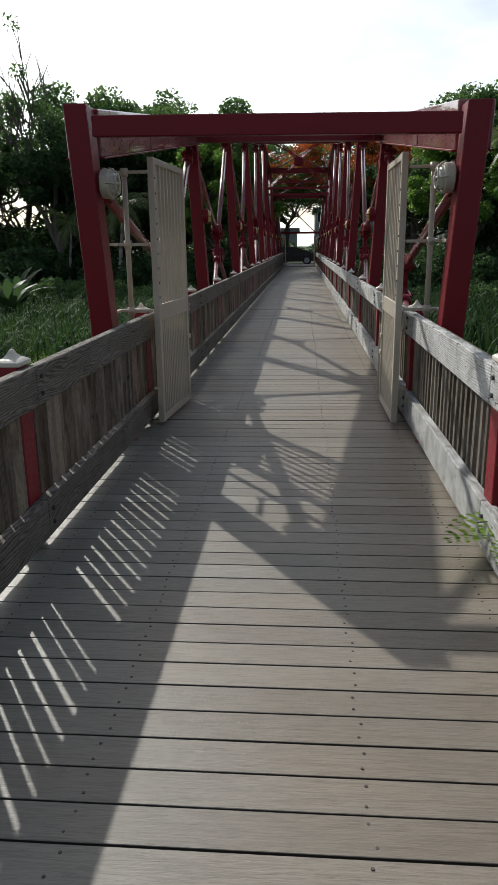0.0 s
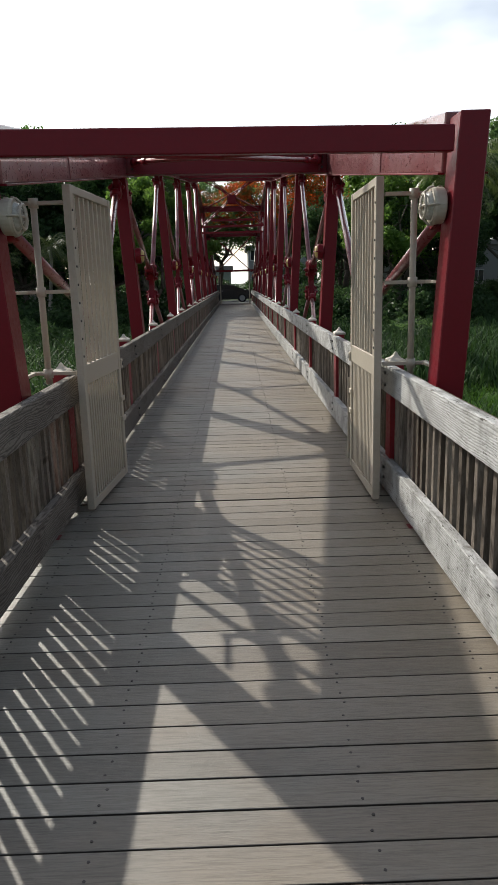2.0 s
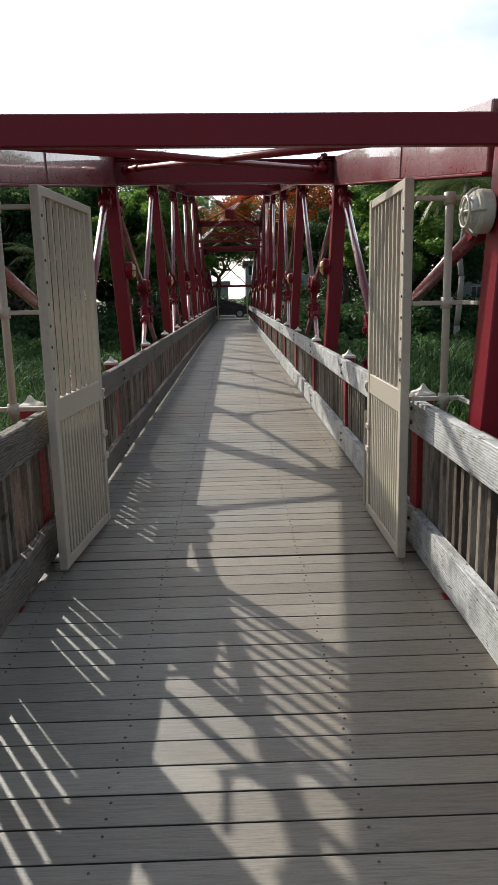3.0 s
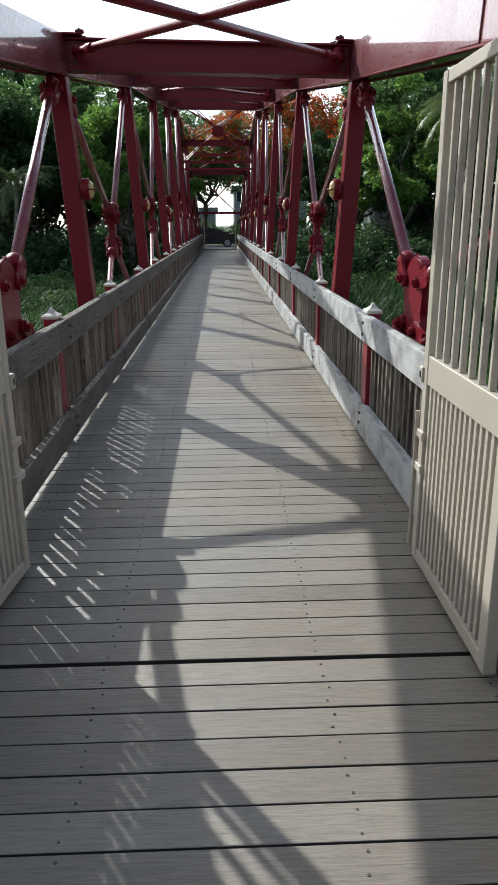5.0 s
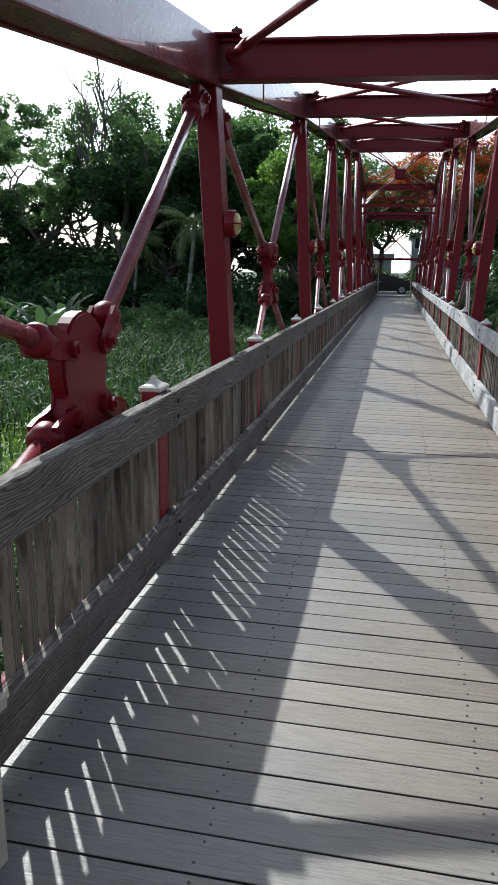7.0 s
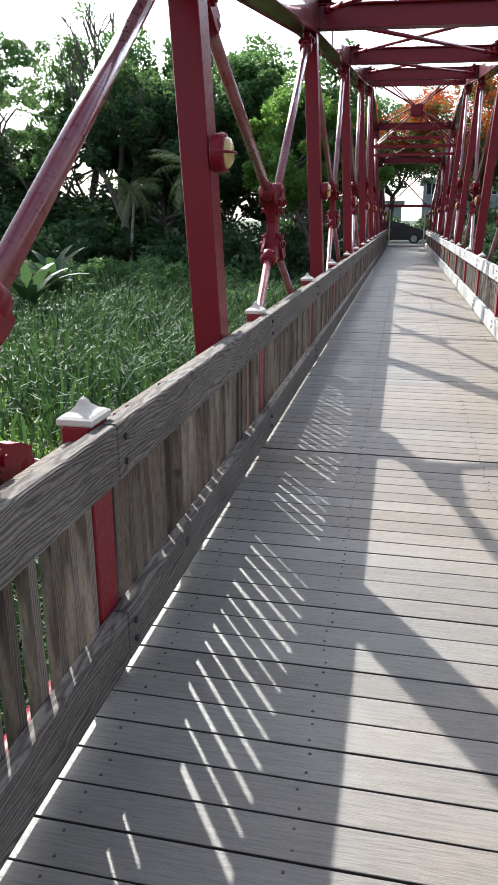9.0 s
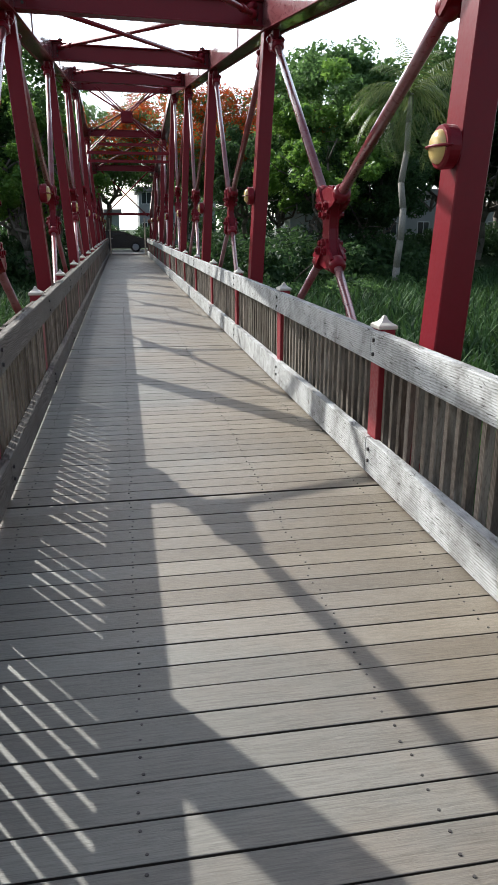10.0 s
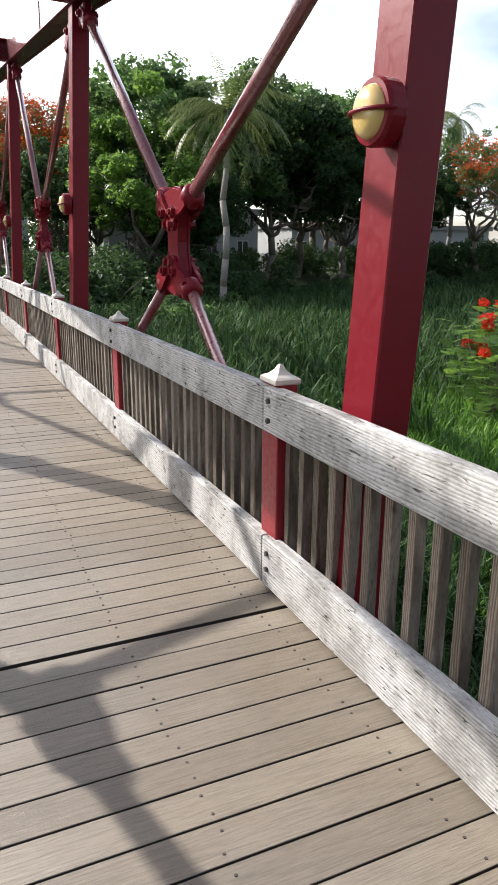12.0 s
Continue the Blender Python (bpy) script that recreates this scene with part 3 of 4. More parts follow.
for i in range(N_PANEL + 1):
    for side in (-1, 1):
        z = 1.93 if i == 0 else 1.91
        x = side * (truss_x(z) - 0.097)
        m = pose(x, post_y(i, side) + (-0.05 if i else 0.04), z, 0, -90 * side, 0) @ pose(0, 0, 0, 0, 0, 90) @ Matrix.Scale(0.86 if i == 0 else 0.87, 4)
        if i == 0:
            bulkhead_lamp("bulkhead_lamp", m, M_TAN, M_GLASS_PALE, "round beige caged lamp on the portal post", True)
        else:
            bulkhead_lamp("bulkhead_lamp", m, M_RED, M_GLASS_CREAM, "round red lamp with cream glass on a post", False)


# ---- gates ----
def build_gate():
    th = holder("gate", pose(0, 0, 0), "tan painted steel bar gate standing open", "gate", "entrance gates")
    H, W = 2.125, 0.97
    for y in (0.0, W - 0.06):
        part("stile", boxed((-0.025, y, 0.0), (0.025, y + 0.06, H), 0.004), M_TAN, th)
    for z, h in ((0.0, 0.06), (0.86, 0.13), (H - 0.05, 0.05)):
        part("rail", boxed((-0.022, 0.06, z), (0.022, W - 0.06, z + h), 0.003), M_TAN, th)
    for k in range(15):
        y = 0.06 + (W - 0.12) * (k + 0.5) / 15
        part("bar", boxed((-0.013, y - 0.014, 0.06), (0.013, y + 0.014, 0.86), 0.003), M_TAN, th)
    for k in range(8):
        y = 0.06 + (W - 0.12) * (k + 0.6) / 8.2
        part("bar", boxed((-0.012, y - 0.012, 0.99), (0.012, y + 0.012, H - 0.05), 0.003), M_TAN, th)
    for k in range(9):
        part("rivet", rodded((-0.03, 0.02, 1.05 + k * 0.115), (0.03, 0.02, 1.05 + k * 0.115), 0.008, seg=8), M_DARK, th)
    latch = part("latch", boxed((-0.035, W - 0.012, 0.86), (0.035, W + 0.035, 0.93), 0.004), M_TAN, th, "tan box latch")
    part("keyhole", boxed((-0.038, W + 0.004, 0.88), (0.038, W + 0.02, 0.91)), M_DARK, latch)
    for z in (0.44, 0.60):
        part("bolt_bracket", boxed((-0.034, W - 0.07, z), (0.034, W + 0.035, z + 0.04), 0.004), M_TAN, th)
    part("drop_bolt", rodded((-0.032, W + 0.025, 0.05), (-0.032, W + 0.025, 0.72), 0.010), M_TAN, th)
    return th


gate = build_gate()
gate.matrix_basis = pose(0.985, 6.67, 0.03, 0, 0, 0.2)
copy_thing(gate, pose(-0.985, 6.64, 0.03, 0, 0, -4.9))


def gate_hanger(side):
    th = holder("gate_hanger", pose(side * 1.21, 6.70, 0.95), "tan pipe with brackets that carries the gate", "gate post", "gate hangers")
    part("pipe", rodded((0, 0, -0.05), (0, 0, 1.12), 0.022), M_TAN, th, smooth=True)
    for z in (0.02, 0.55, 1.10):
        part("bracket", boxed((min(side * 0.12, -side * 0.19), -0.016, z - 0.012), (max(side * 0.12, -side * 0.19), 0.016, z + 0.012), 0.003), M_TAN, th)
        part("tie", boxed((side * 0.09 - 0.012, -0.27, z - 0.01), (side * 0.09 + 0.012, -0.014, z + 0.01), 0.002), M_TAN, th)
        part("clamp", rodded((0, 0, z - 0.03), (0, 0, z + 0.03), 0.032), M_TAN, th, smooth=True)


gate_hanger(-1), gate_hanger(1)


def far_gate(side):
    th = holder("far_gate", pose(side * 1.0, 51.3, 0.04), "pale tan bar gate open at the far end", "gate", "far gates")
    for y in (0.0, 0.8):
        part("stile", boxed((-0.03, y, 0), (0.03, y + 0.07, 2.05), 0.004), M_TAN, th)
    for z in (0.0, 0.9, 1.98):
        part("rail", boxed((-0.025, 0.07, z), (0.025, 0.8, z + 0.07), 0.003), M_TAN, th)
    for k in range(7):
        part("bar", boxed((-0.012, 0.13 + k * 0.1, 0.07), (0.012, 0.155 + k * 0.1, 1.98)), M_TAN, th)


far_gate(-1), far_gate(1)


# ---- railings, bay by bay ----
BAY, FIRST_POST = 2.805, 4.165      # rail posts; the right rail stands a little further on
SHIFT = {1: 0.045, -1: -0.045}


def build_bay(mat_rail, mat_kick, kick_z, label):
    """One bay on the right: inner face at x = 0, the post at y = 0."""
    th = holder("railing", pose(0, 0, 0), label, "railing", "railing bays")
    L = BAY
    rail = part("top_rail", boxed((0.0, 0.003, 0.735), (0.060, L - 0.003, 0.93), 0.006), mat_rail, th)
    kick = part("kick_board", boxed((0.0, 0.003, kick_z), (0.060, L - 0.003, 0.250), 0.005), mat_kick, th)
    for y in (L - 0.06,):
        for z, b in ((0.79, rail), (0.875, rail), (0.11, kick), (0.185, kick)):
            part("bolt", rodded((-0.012, y, z), (0.02, y, z), 0.012, seg=8), M_DARK, b)
    n = 22
    me = None
    for k in range(n):
        y = 0.115 + (L - 0.23) * k / (n - 1)
        if me is None:
            ob = part("baluster", boxed((0.062, -0.022, 0.15), (0.106, 0.022, 0.90), 0.003), M_BALUSTER, th)
            me = ob.data
        else:
            ob = new("baluster", me)
            ob.parent = th
        ob.location = (random.uniform(-0.002, 0.002), y + random.uniform(-0.004, 0.004), random.uniform(-0.006, 0.006))
        ob.rotation_euler = (random.uniform(-0.006, 0.006), 0, random.uniform(-0.06, 0.06))
    part("stringer", boxed((0.108, 0.07, 0.80), (0.140, L - 0.07, 0.89), 0.003), M_BALUSTER, th)
    return th


def build_rail_post():
    th = holder("railing_post", pose(0, 0, 0), "short red railing post with a white pyramid cap", "post", "railing posts")
    part("shaft", boxed((-0.047, -0.076, -0.35), (0.047, 0.076, 0.938), 0.005), M_RED_POST, th)
    bm = bmesh.new()
    rings = [(0.056, 0.938), (0.060, 0.944), (0.060, 0.960), (0.050, 0.968), (0.034, 0.976), (0.018, 0.992), (0.009, 1.012), (0.002, 1.018)]
    prev = None
    for w, z in rings:
        cur = [bm.verts.new((a * w, b * w * 1.28, z)) for a, b in ((-1, -1), (1, -1), (1, 1), (-1, 1))]
        if prev:
            for k in range(4):
                bm.faces.new((prev[k], prev[(k + 1) % 4], cur[(k + 1) % 4], cur[k]))
        else:
            bm.faces.new(cur[::-1])
        prev = cur
    bm.faces.new(prev)
    part("cap", bm, M_CAP, th, "white pyramid cap")
    return th


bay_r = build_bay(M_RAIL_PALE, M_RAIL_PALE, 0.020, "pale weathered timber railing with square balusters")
bay_l = build_bay(M_RAIL_SHADE, M_RAIL_SHADE, 0.050, "weathered timber railing with square balusters, shade in its grey colour")
rail_post = build_rail_post()
starts = [FIRST_POST + BAY * k for k in range(-2, 17)]
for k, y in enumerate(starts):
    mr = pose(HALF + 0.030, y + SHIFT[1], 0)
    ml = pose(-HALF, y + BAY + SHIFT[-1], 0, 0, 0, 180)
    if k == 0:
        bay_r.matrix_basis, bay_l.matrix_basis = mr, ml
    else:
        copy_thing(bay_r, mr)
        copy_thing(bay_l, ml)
for k, y in enumerate(starts + [starts[-1] + BAY]):
    for side in (1, -1):
        m = pose(side * (HALF + 0.110), y + SHIFT[side], 0)
        if k == 0 and side == 1:
            rail_post.matrix_basis = m
        else:
            copy_thing(rail_post, m)

# ---- deck frame below the boards ----
deck = holder("floor", pose(0, 0, 0), "deck of grey-brown composite boards laid across", "floor", kind="structure")
for x in (-1.02, -0.4, 0.4, 1.02):
    part("joist", boxed((x - 0.05, -2.0, -0.26), (x + 0.05, DECK_END, -0.03)), M_BALUSTER, deck)
# Unseen dark bearers, added below the seams so that these read black.
for y in SEAMS:
    part("bearer", boxed((-1.12, y - 0.14, -0.24), (1.12, y + 0.16, -0.05)), M_DARK, deck)
# Unseen sheet, added to stop light leaking up through the board gaps.
part("underlay", boxed((-1.12, -2.0, -0.29), (1.12, DECK_END, -0.262)), M_DARK, deck)
for y in POSTS:
    part("bearer", boxed((-1.5, y - 0.1, -0.5), (1.5, y + 0.1, -0.292), 0.006), M_RED, deck)

# ---- plants ----
def leaf_cloud(rng, centers, radii, per, size, flat=0.5):
    """Many small folded leaves about the given centres; returns vertices and faces."""
    k = len(centers)
    c = np.repeat(np.array(centers), per, axis=0)
    r = np.repeat(np.array(radii), per)
    n = k * per
    d = rng.normal(size=(n, 3))
    d /= np.linalg.norm(d, axis=1)[:, None]
    rad = r * rng.uniform(0.25, 1.0, n) ** 0.5
    p = c + d * rad[:, None] * np.array((1, 1, 0.75))
    u = rng.normal(size=(n, 3))
    u[:, 2] *= flat
    u /= np.linalg.norm(u, axis=1)[:, None]
    w = np.cross(u, d + 0.6 * rng.normal(size=(n, 3)))
    w /= np.linalg.norm(w, axis=1)[:, None] + 1e-6
    s = size * rng.uniform(0.6, 1.35, n)[:, None]
    droop = np.array((0, 0, -0.25)) * s
    a, b, e, f = p - u * s * 0.5, p + w * s * 0.28, p + u * s * 0.55 + droop, p - w * s * 0.28
    verts = np.stack((a, b, e, f), axis=1).reshape(-1, 3)
    faces = np.arange(n * 4).reshape(-1, 4)
    return verts, faces


def limb(bm, a, b, r0, r1, rng, steps=4, wob=0.12):
    pts = [Vector(a).lerp(Vector(b), t / steps) for t in range(steps + 1)]
    for p in pts[1:-1]:
        p += Vector(rng.normal(size=3)) * wob * (Vector(b) - Vector(a)).length * 0.25
    for k in range(steps):
        q0, q1 = r0 + (r1 - r0) * k / steps, r0 + (r1 - r0) * (k + 1) / steps
        rod(bm, pts[k], pts[k + 1], q0, q1, seg=7, caps=True)
    return pts


def build_tree(seed, height, spread, bare, leaf, mat, clumps, per, label, flower=None, layers=0.75, sparse=False, first=0.18):
    """A tree with trunk, limbs and a crown of many leaves; crown from bare*height up."""
    rng = np.random.default_rng(seed)
    th = holder("tree", pose(0, 0, 0), label, "tree")
    bm = bmesh.new()
    fork = Vector((rng.normal() * 0.25, rng.normal() * 0.25, height * bare))
    limb(bm, (0, 0, -0.4), fork, height * 0.028, height * 0.019, rng)
    centers, radii = [], []
    n_limb = 8
    for k in range(n_limb):
        ang = 2 * math.pi * (k + rng.uniform(-0.3, 0.3)) / n_limb
        out = spread * rng.uniform(0.45, 0.95)
        tip = Vector((math.cos(ang) * out, math.sin(ang) * out, height * rng.uniform(bare + 0.18, 0.95)))
        pts = limb(bm, fork, tip, height * 0.012, height * 0.003, rng, 5, 0.3)
        for j in range(3):
            base = pts[2 + j]
            off = Vector(rng.normal(size=3)) * spread * 0.28
            off.z = abs(off.z) * 0.6
            limb(bm, base, base + off, height * 0.005, height * 0.0015, rng, 3, 0.3)
    part("trunk", bm, M_BARK, th, smooth=True)
    while len(centers) < clumps:
        d = rng.normal(size=3)
        d /= np.linalg.norm(d)
        q = rng.uniform(0.35, 1.0) ** 0.45
        shape = 1.0 + 0.22 * math.sin(3 * math.atan2(d[1], d[0]) + seed) + 0.15 * math.sin(5 * d[2] + seed)
        c = np.array((d[0] * spread * q * shape, d[1] * spread * q * shape, height * (bare + first) + (height * (1 - bare - first)) * (0.5 + 0.5 * d[2] * q * shape) * 0.97))
        if c[2] < height * bare * 0.8:
            continue
        centers.append(c)
        radii.append(spread * rng.uniform(0.11, 0.24) * (0.7 if sparse else 1.0))
    v, f = leaf_cloud(rng, centers, radii, per, leaf)
    crown = tagged(new("crown", data_mesh("crown", v.tolist(), f.tolist(), mat)))
    crown.parent = th
    if flower:
        top = [c for c in centers if c[2] > height * 0.55]
        v, f = leaf_cloud(rng, top, [spread * 0.17] * len(top), flower, leaf * 0.9)
        v[:, 2] += 0.35
        fl = tagged(new("blossom", data_mesh("blossom", v.tolist(), f.tolist(), M_FLOWER)), "orange-red blossom")
        fl.parent = th
    return th


def build_palm(seed, height, frond, n_frond, label, bark=None, droop=0.9):
    rng = np.random.default_rng(seed)
    th = holder("palm_tree", pose(0, 0, 0), label, "palm tree")
    bm = bmesh.new()
    top = Vector((rng.normal() * 0.3, rng.normal() * 0.3, height))
    limb(bm, (0, 0, -0.4), top, 0.19, 0.12, rng, 8, 0.04)
    part("trunk", bm, M_PALM_BARK, th, smooth=True)
    for k in range(n_frond):
        ang = 2.4 * k + rng.uniform(-0.2, 0.2)
        lift = rng.uniform(-0.6, 1.15)
        L = frond * rng.uniform(0.8, 1.1)
        verts, faces = [], []
        side = np.array((-math.sin(ang), math.cos(ang), 0))
        p = np.array((top.x, top.y, top.z))
        pitch = lift
        steps = 16
        for s in range(steps):
            d = np.array((math.cos(ang) * math.cos(pitch), math.sin(ang) * math.cos(pitch), math.sin(pitch)))
            q = p + d * L / steps
            wl = L * 0.26 * math.sin(math.pi * min(1.0, (s + 1.5) / (steps + 0.5))) + 0.05
            for e in (-1, 1):
                for h in (0, 1):
                    a = p + (q - p) * (h * 0.5)
                    b = p + (q - p) * (h * 0.5 + 0.26)
                    tip = a + side * e * wl * 0.62 + d * wl * 0.6 + np.array((0, 0, -0.5 * wl * rng.uniform(0.6, 1.5)))
                    o = len(verts)
                    verts += [a.tolist(), b.tolist(), tip.tolist()]
                    faces.append((o, o + 1, o + 2))
            o = len(verts)
            t = side * 0.02 * (1 - s / steps) + 0.004
            verts += [(p - t).tolist(), (p + t).tolist(), (q + t).tolist(), (q - t).tolist()]
            faces.append((o, o + 1, o + 2, o + 3))
            p = q
            pitch -= droop * 2.0 / steps
        fr = new("frond", data_mesh("frond", verts, faces, M_PALM))
        fr.parent = th
    return th


def build_bush(seed, w, h, leaf, mat, clumps, per, label):
    rng = np.random.default_rng(seed)
    th = holder("shrub", pose(0, 0, 0), label, "shrub")
    bm = bmesh.new()
    for k in range(5):
        limb(bm, (rng.normal() * 0.1, rng.normal() * 0.1, -0.2), (rng.normal() * w * 0.4, rng.normal() * w * 0.4, h * 0.7), 0.05, 0.015, rng, 3)
    part("stem", bm, M_BARK, th)
    cs = [(rng.normal() * w * 0.42, rng.normal() * w * 0.42, h * rng.uniform(0.12, 0.9) * (1 - 0.25 * rng.uniform())) for _ in range(clumps)]
    v, f = leaf_cloud(rng, cs, [w * rng.uniform(0.14, 0.26) for _ in cs], per, leaf)
    c = new("foliage", data_mesh("foliage", v.tolist(), f.tolist(), mat))
    c.parent = th
    return th


def place(ob, spots, turn=7):
    rng = np.random.default_rng(turn)
    for k, (x, y, s) in enumerate(spots):
        m = pose(x, y, ground_height(x, y), 0, 0, float(rng.uniform(0, 360))) @ Matrix.Diagonal((s, s, s * float(rng.uniform(0.92, 1.1)), 1))
        if k == 0:
            ob.matrix_basis = m
        else:
            o = copy_thing(ob, m)
            o.matrix_basis = m


t_round = build_tree(11, 10.5, 4.6, 0.26, 0.25, M_LEAF, 90, 300, "broad green tree with a dense round crown")
place(t_round, [(-7.5, 47, 1.06), (-12.5, 52, 1.08), (11.4, 47, 1.10), (13.5, 53, 1.05), (22, 52, 1.12), (26.0, 57, 1.1), (-30, 50, 0.95), (40, 64, 1.0), (-38, 58, 1.0), (9.5, 68, 0.9), (-9, 69, 0.95)], 3)
t_bright = build_tree(23, 9.5, 3.4, 0.25, 0.22, M_LEAF_BRIGHT, 75, 280, "light green tree with a loose feathery crown")
place(t_bright, [(-4.6, 42, 0.9), (9.6, 43.5, 1.05), (-16, 56, 0.9), (29, 60, 1.0), (-9.5, 60, 1.1)], 5)
# The deep shade of these trees comes from their darker leaf colour.
t_dark = build_tree(37, 9.0, 4.2, 0.28, 0.25, M_LEAF_DARK, 85, 280, "dark green tree with deep shade in its leaf colour")
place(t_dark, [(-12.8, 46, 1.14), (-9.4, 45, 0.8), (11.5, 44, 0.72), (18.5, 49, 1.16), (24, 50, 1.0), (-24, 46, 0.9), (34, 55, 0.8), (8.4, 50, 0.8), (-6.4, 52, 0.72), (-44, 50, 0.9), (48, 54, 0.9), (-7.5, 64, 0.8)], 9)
t_thin = build_tree(41, 12.0, 4.4, 0.26, 0.20, M_LEAF, 85, 150, "tall thin-leaved tree with bare upper twigs", sparse=True)
place(t_thin, [(-19.5, 45, 0.95), (-24.0, 52, 1.0), (-15.5, 49, 0.85), (-29, 44, 0.85), (37, 52, 0.8)], 13)
t_flame = build_tree(53, 12.0, 6.6, 0.48, 0.22, M_LEAF, 75, 200, "flame tree with orange-red blossom over green", flower=330, first=0.08)
place(t_flame, [(3.0, 61, 0.86), (8.8, 58, 0.82)], 17)
t_flame_thin = build_tree(57, 11.0, 5.6, 0.40, 0.20, M_LEAF, 60, 130, "thin flame tree with scattered orange blossom", flower=90, sparse=True)
place(t_flame_thin, [(34.6, 46, 0.88)], 18)
t_avenue = build_tree(59, 10.0, 4.6, 0.33, 0.20, M_LEAF, 75, 260, "street tree with a high spreading crown", first=0.07)
place(t_avenue, [(-1.5, 66, 1.0), (4.6, 68, 0.95), (-5.5, 70, 1.0), (9.5, 72, 0.95)], 21)


def build_bare_tree(seed, height, label):
    """A tree whose thin upper branches are almost leafless."""
    rng = np.random.default_rng(seed)
    th = holder("tree", pose(0, 0, 0), label, "tree")
    bm = bmesh.new()
    tips = []

    def grow(p, d, length, r, depth):
        q = p + d * length
        limb(bm, p, q, r, r * 0.62, rng, 2, 0.16)
        if depth == 0:
            tips.append(tuple(q))
            return
        for k in range(3 if depth > 2 else 2):
            e = (d + Vector(rng.normal(size=3)) * 0.40 + Vector((0, 0, 0.30))).normalized()
            grow(p.lerp(q, 0.62 + 0.19 * k) if k < 2 else q, e, length * rng.uniform(0.6, 0.86), r * 0.62, depth - 1)

    grow(Vector((0, 0, -0.4)), Vector((0, 0, 1)), height * 0.36, height * 0.022, 5)
    part("trunk", bm, M_BARK, th)
    low = [t for t in tips if t[2] < height * 0.84] + tips[::6]
    v, f = leaf_cloud(rng, low, [0.55] * len(low), 52, 0.17)
    crown = new("crown", data_mesh("crown", v.tolist(), f.tolist(), M_LEAF))
    crown.parent = th
    return th


bare = build_bare_tree(63, 11.5, "tall tree with leafless twigs at its top")
place(bare, [(-14.6, 44, 1.12), (-17.6, 47, 0.95)], 47)
palm_coco = build_palm(61, 8.6, 3.4, 30, "coconut palm with a slender grey trunk", droop=0.74)
place(palm_coco, [(11.0, 37.5, 0.90), (-9.5, 39, 0.66), (-12.6, 40, 0.5)], 19)
palm_royal = build_palm(67, 9.8, 3.2, 22, "tall royal palm with a pale trunk", droop=0.95)
place(palm_royal, [(31.2, 53, 1.08), (33.0, 53.6, 1.08), (37.5, 56, 1.05), (29.2, 55, 1.0), (14.5, 62, 1.0)], 23)
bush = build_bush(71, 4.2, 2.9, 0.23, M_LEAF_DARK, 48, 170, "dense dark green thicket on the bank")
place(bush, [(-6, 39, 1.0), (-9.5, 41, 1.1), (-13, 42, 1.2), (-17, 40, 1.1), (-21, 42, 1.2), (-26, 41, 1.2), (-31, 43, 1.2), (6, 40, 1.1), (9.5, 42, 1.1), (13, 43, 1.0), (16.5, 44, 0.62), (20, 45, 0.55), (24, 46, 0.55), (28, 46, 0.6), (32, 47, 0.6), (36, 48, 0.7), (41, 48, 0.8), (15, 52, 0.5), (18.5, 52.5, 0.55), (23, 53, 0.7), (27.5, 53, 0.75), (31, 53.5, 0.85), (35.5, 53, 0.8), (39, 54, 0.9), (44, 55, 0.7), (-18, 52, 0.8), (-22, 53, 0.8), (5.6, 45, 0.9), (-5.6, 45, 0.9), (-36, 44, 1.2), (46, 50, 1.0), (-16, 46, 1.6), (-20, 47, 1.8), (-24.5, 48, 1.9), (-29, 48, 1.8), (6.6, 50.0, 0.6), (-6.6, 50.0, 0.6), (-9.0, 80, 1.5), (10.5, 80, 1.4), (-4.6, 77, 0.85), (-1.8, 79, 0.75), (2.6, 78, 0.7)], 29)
bush_pale = build_bush(73, 3.0, 1.9, 0.18, M_LEAF, 45, 220, "leafy green shrub among the reeds")
place(bush_pale, [(-7.4, 33, 0.9), (-10.5, 35, 1.0), (-14.5, 36, 1.0), (-19, 36, 1.1), (7.2, 34, 0.8), (11, 38, 0.7), (-5.0, 30, 0.7), (33, 36, 0.8), (38, 40, 1.0)], 31)


def broad_leaf_plant(seed, label):
    """A clump of large paddle leaves."""
    rng = np.random.default_rng(seed)
    th = holder("broad_leaf_plant", pose(0, 0, 0), label, "plant")
    for k in range(19):
        ang, L, w = 2.4 * k, rng.uniform(1.0, 1.9), rng.uniform(0.11, 0.17)
        verts, faces = [], []
        p, pitch = np.array((0, 0, 0.3 + 0.03 * k)), rng.uniform(0.95, 1.5)
        side = np.array((-math.sin(ang), math.cos(ang), 0))
        for s in range(8):
            wd = w * math.sin(math.pi * (0.05 + 0.9 * s / 7)) ** 0.7
            verts += [(p - side * wd + (0, 0, 0.08 * wd)).tolist(), p.tolist(), (p + side * wd + (0, 0, 0.08 * wd)).tolist()]
            if s:
                o = 3 * s
                faces += [(o - 3, o - 2, o + 1, o), (o - 2, o - 1, o + 2, o + 1)]
            p = p + np.array((math.cos(ang) * math.cos(pitch), math.sin(ang) * math.cos(pitch), math.sin(pitch))) * L / 8
            pitch -= 0.17
        lf = new("leaf", data_mesh("leaf", verts, faces, M_LEAF_DARK))
        lf.parent = th
    return th


paddle = broad_leaf_plant(79, "clump of large green paddle leaves in the marsh")
place(paddle, [(-10.6, 26.5, 1.25), (-12.4, 27.5, 1.2), (-11.7, 30.2, 1.35), (33, 38, 1.1)], 37)


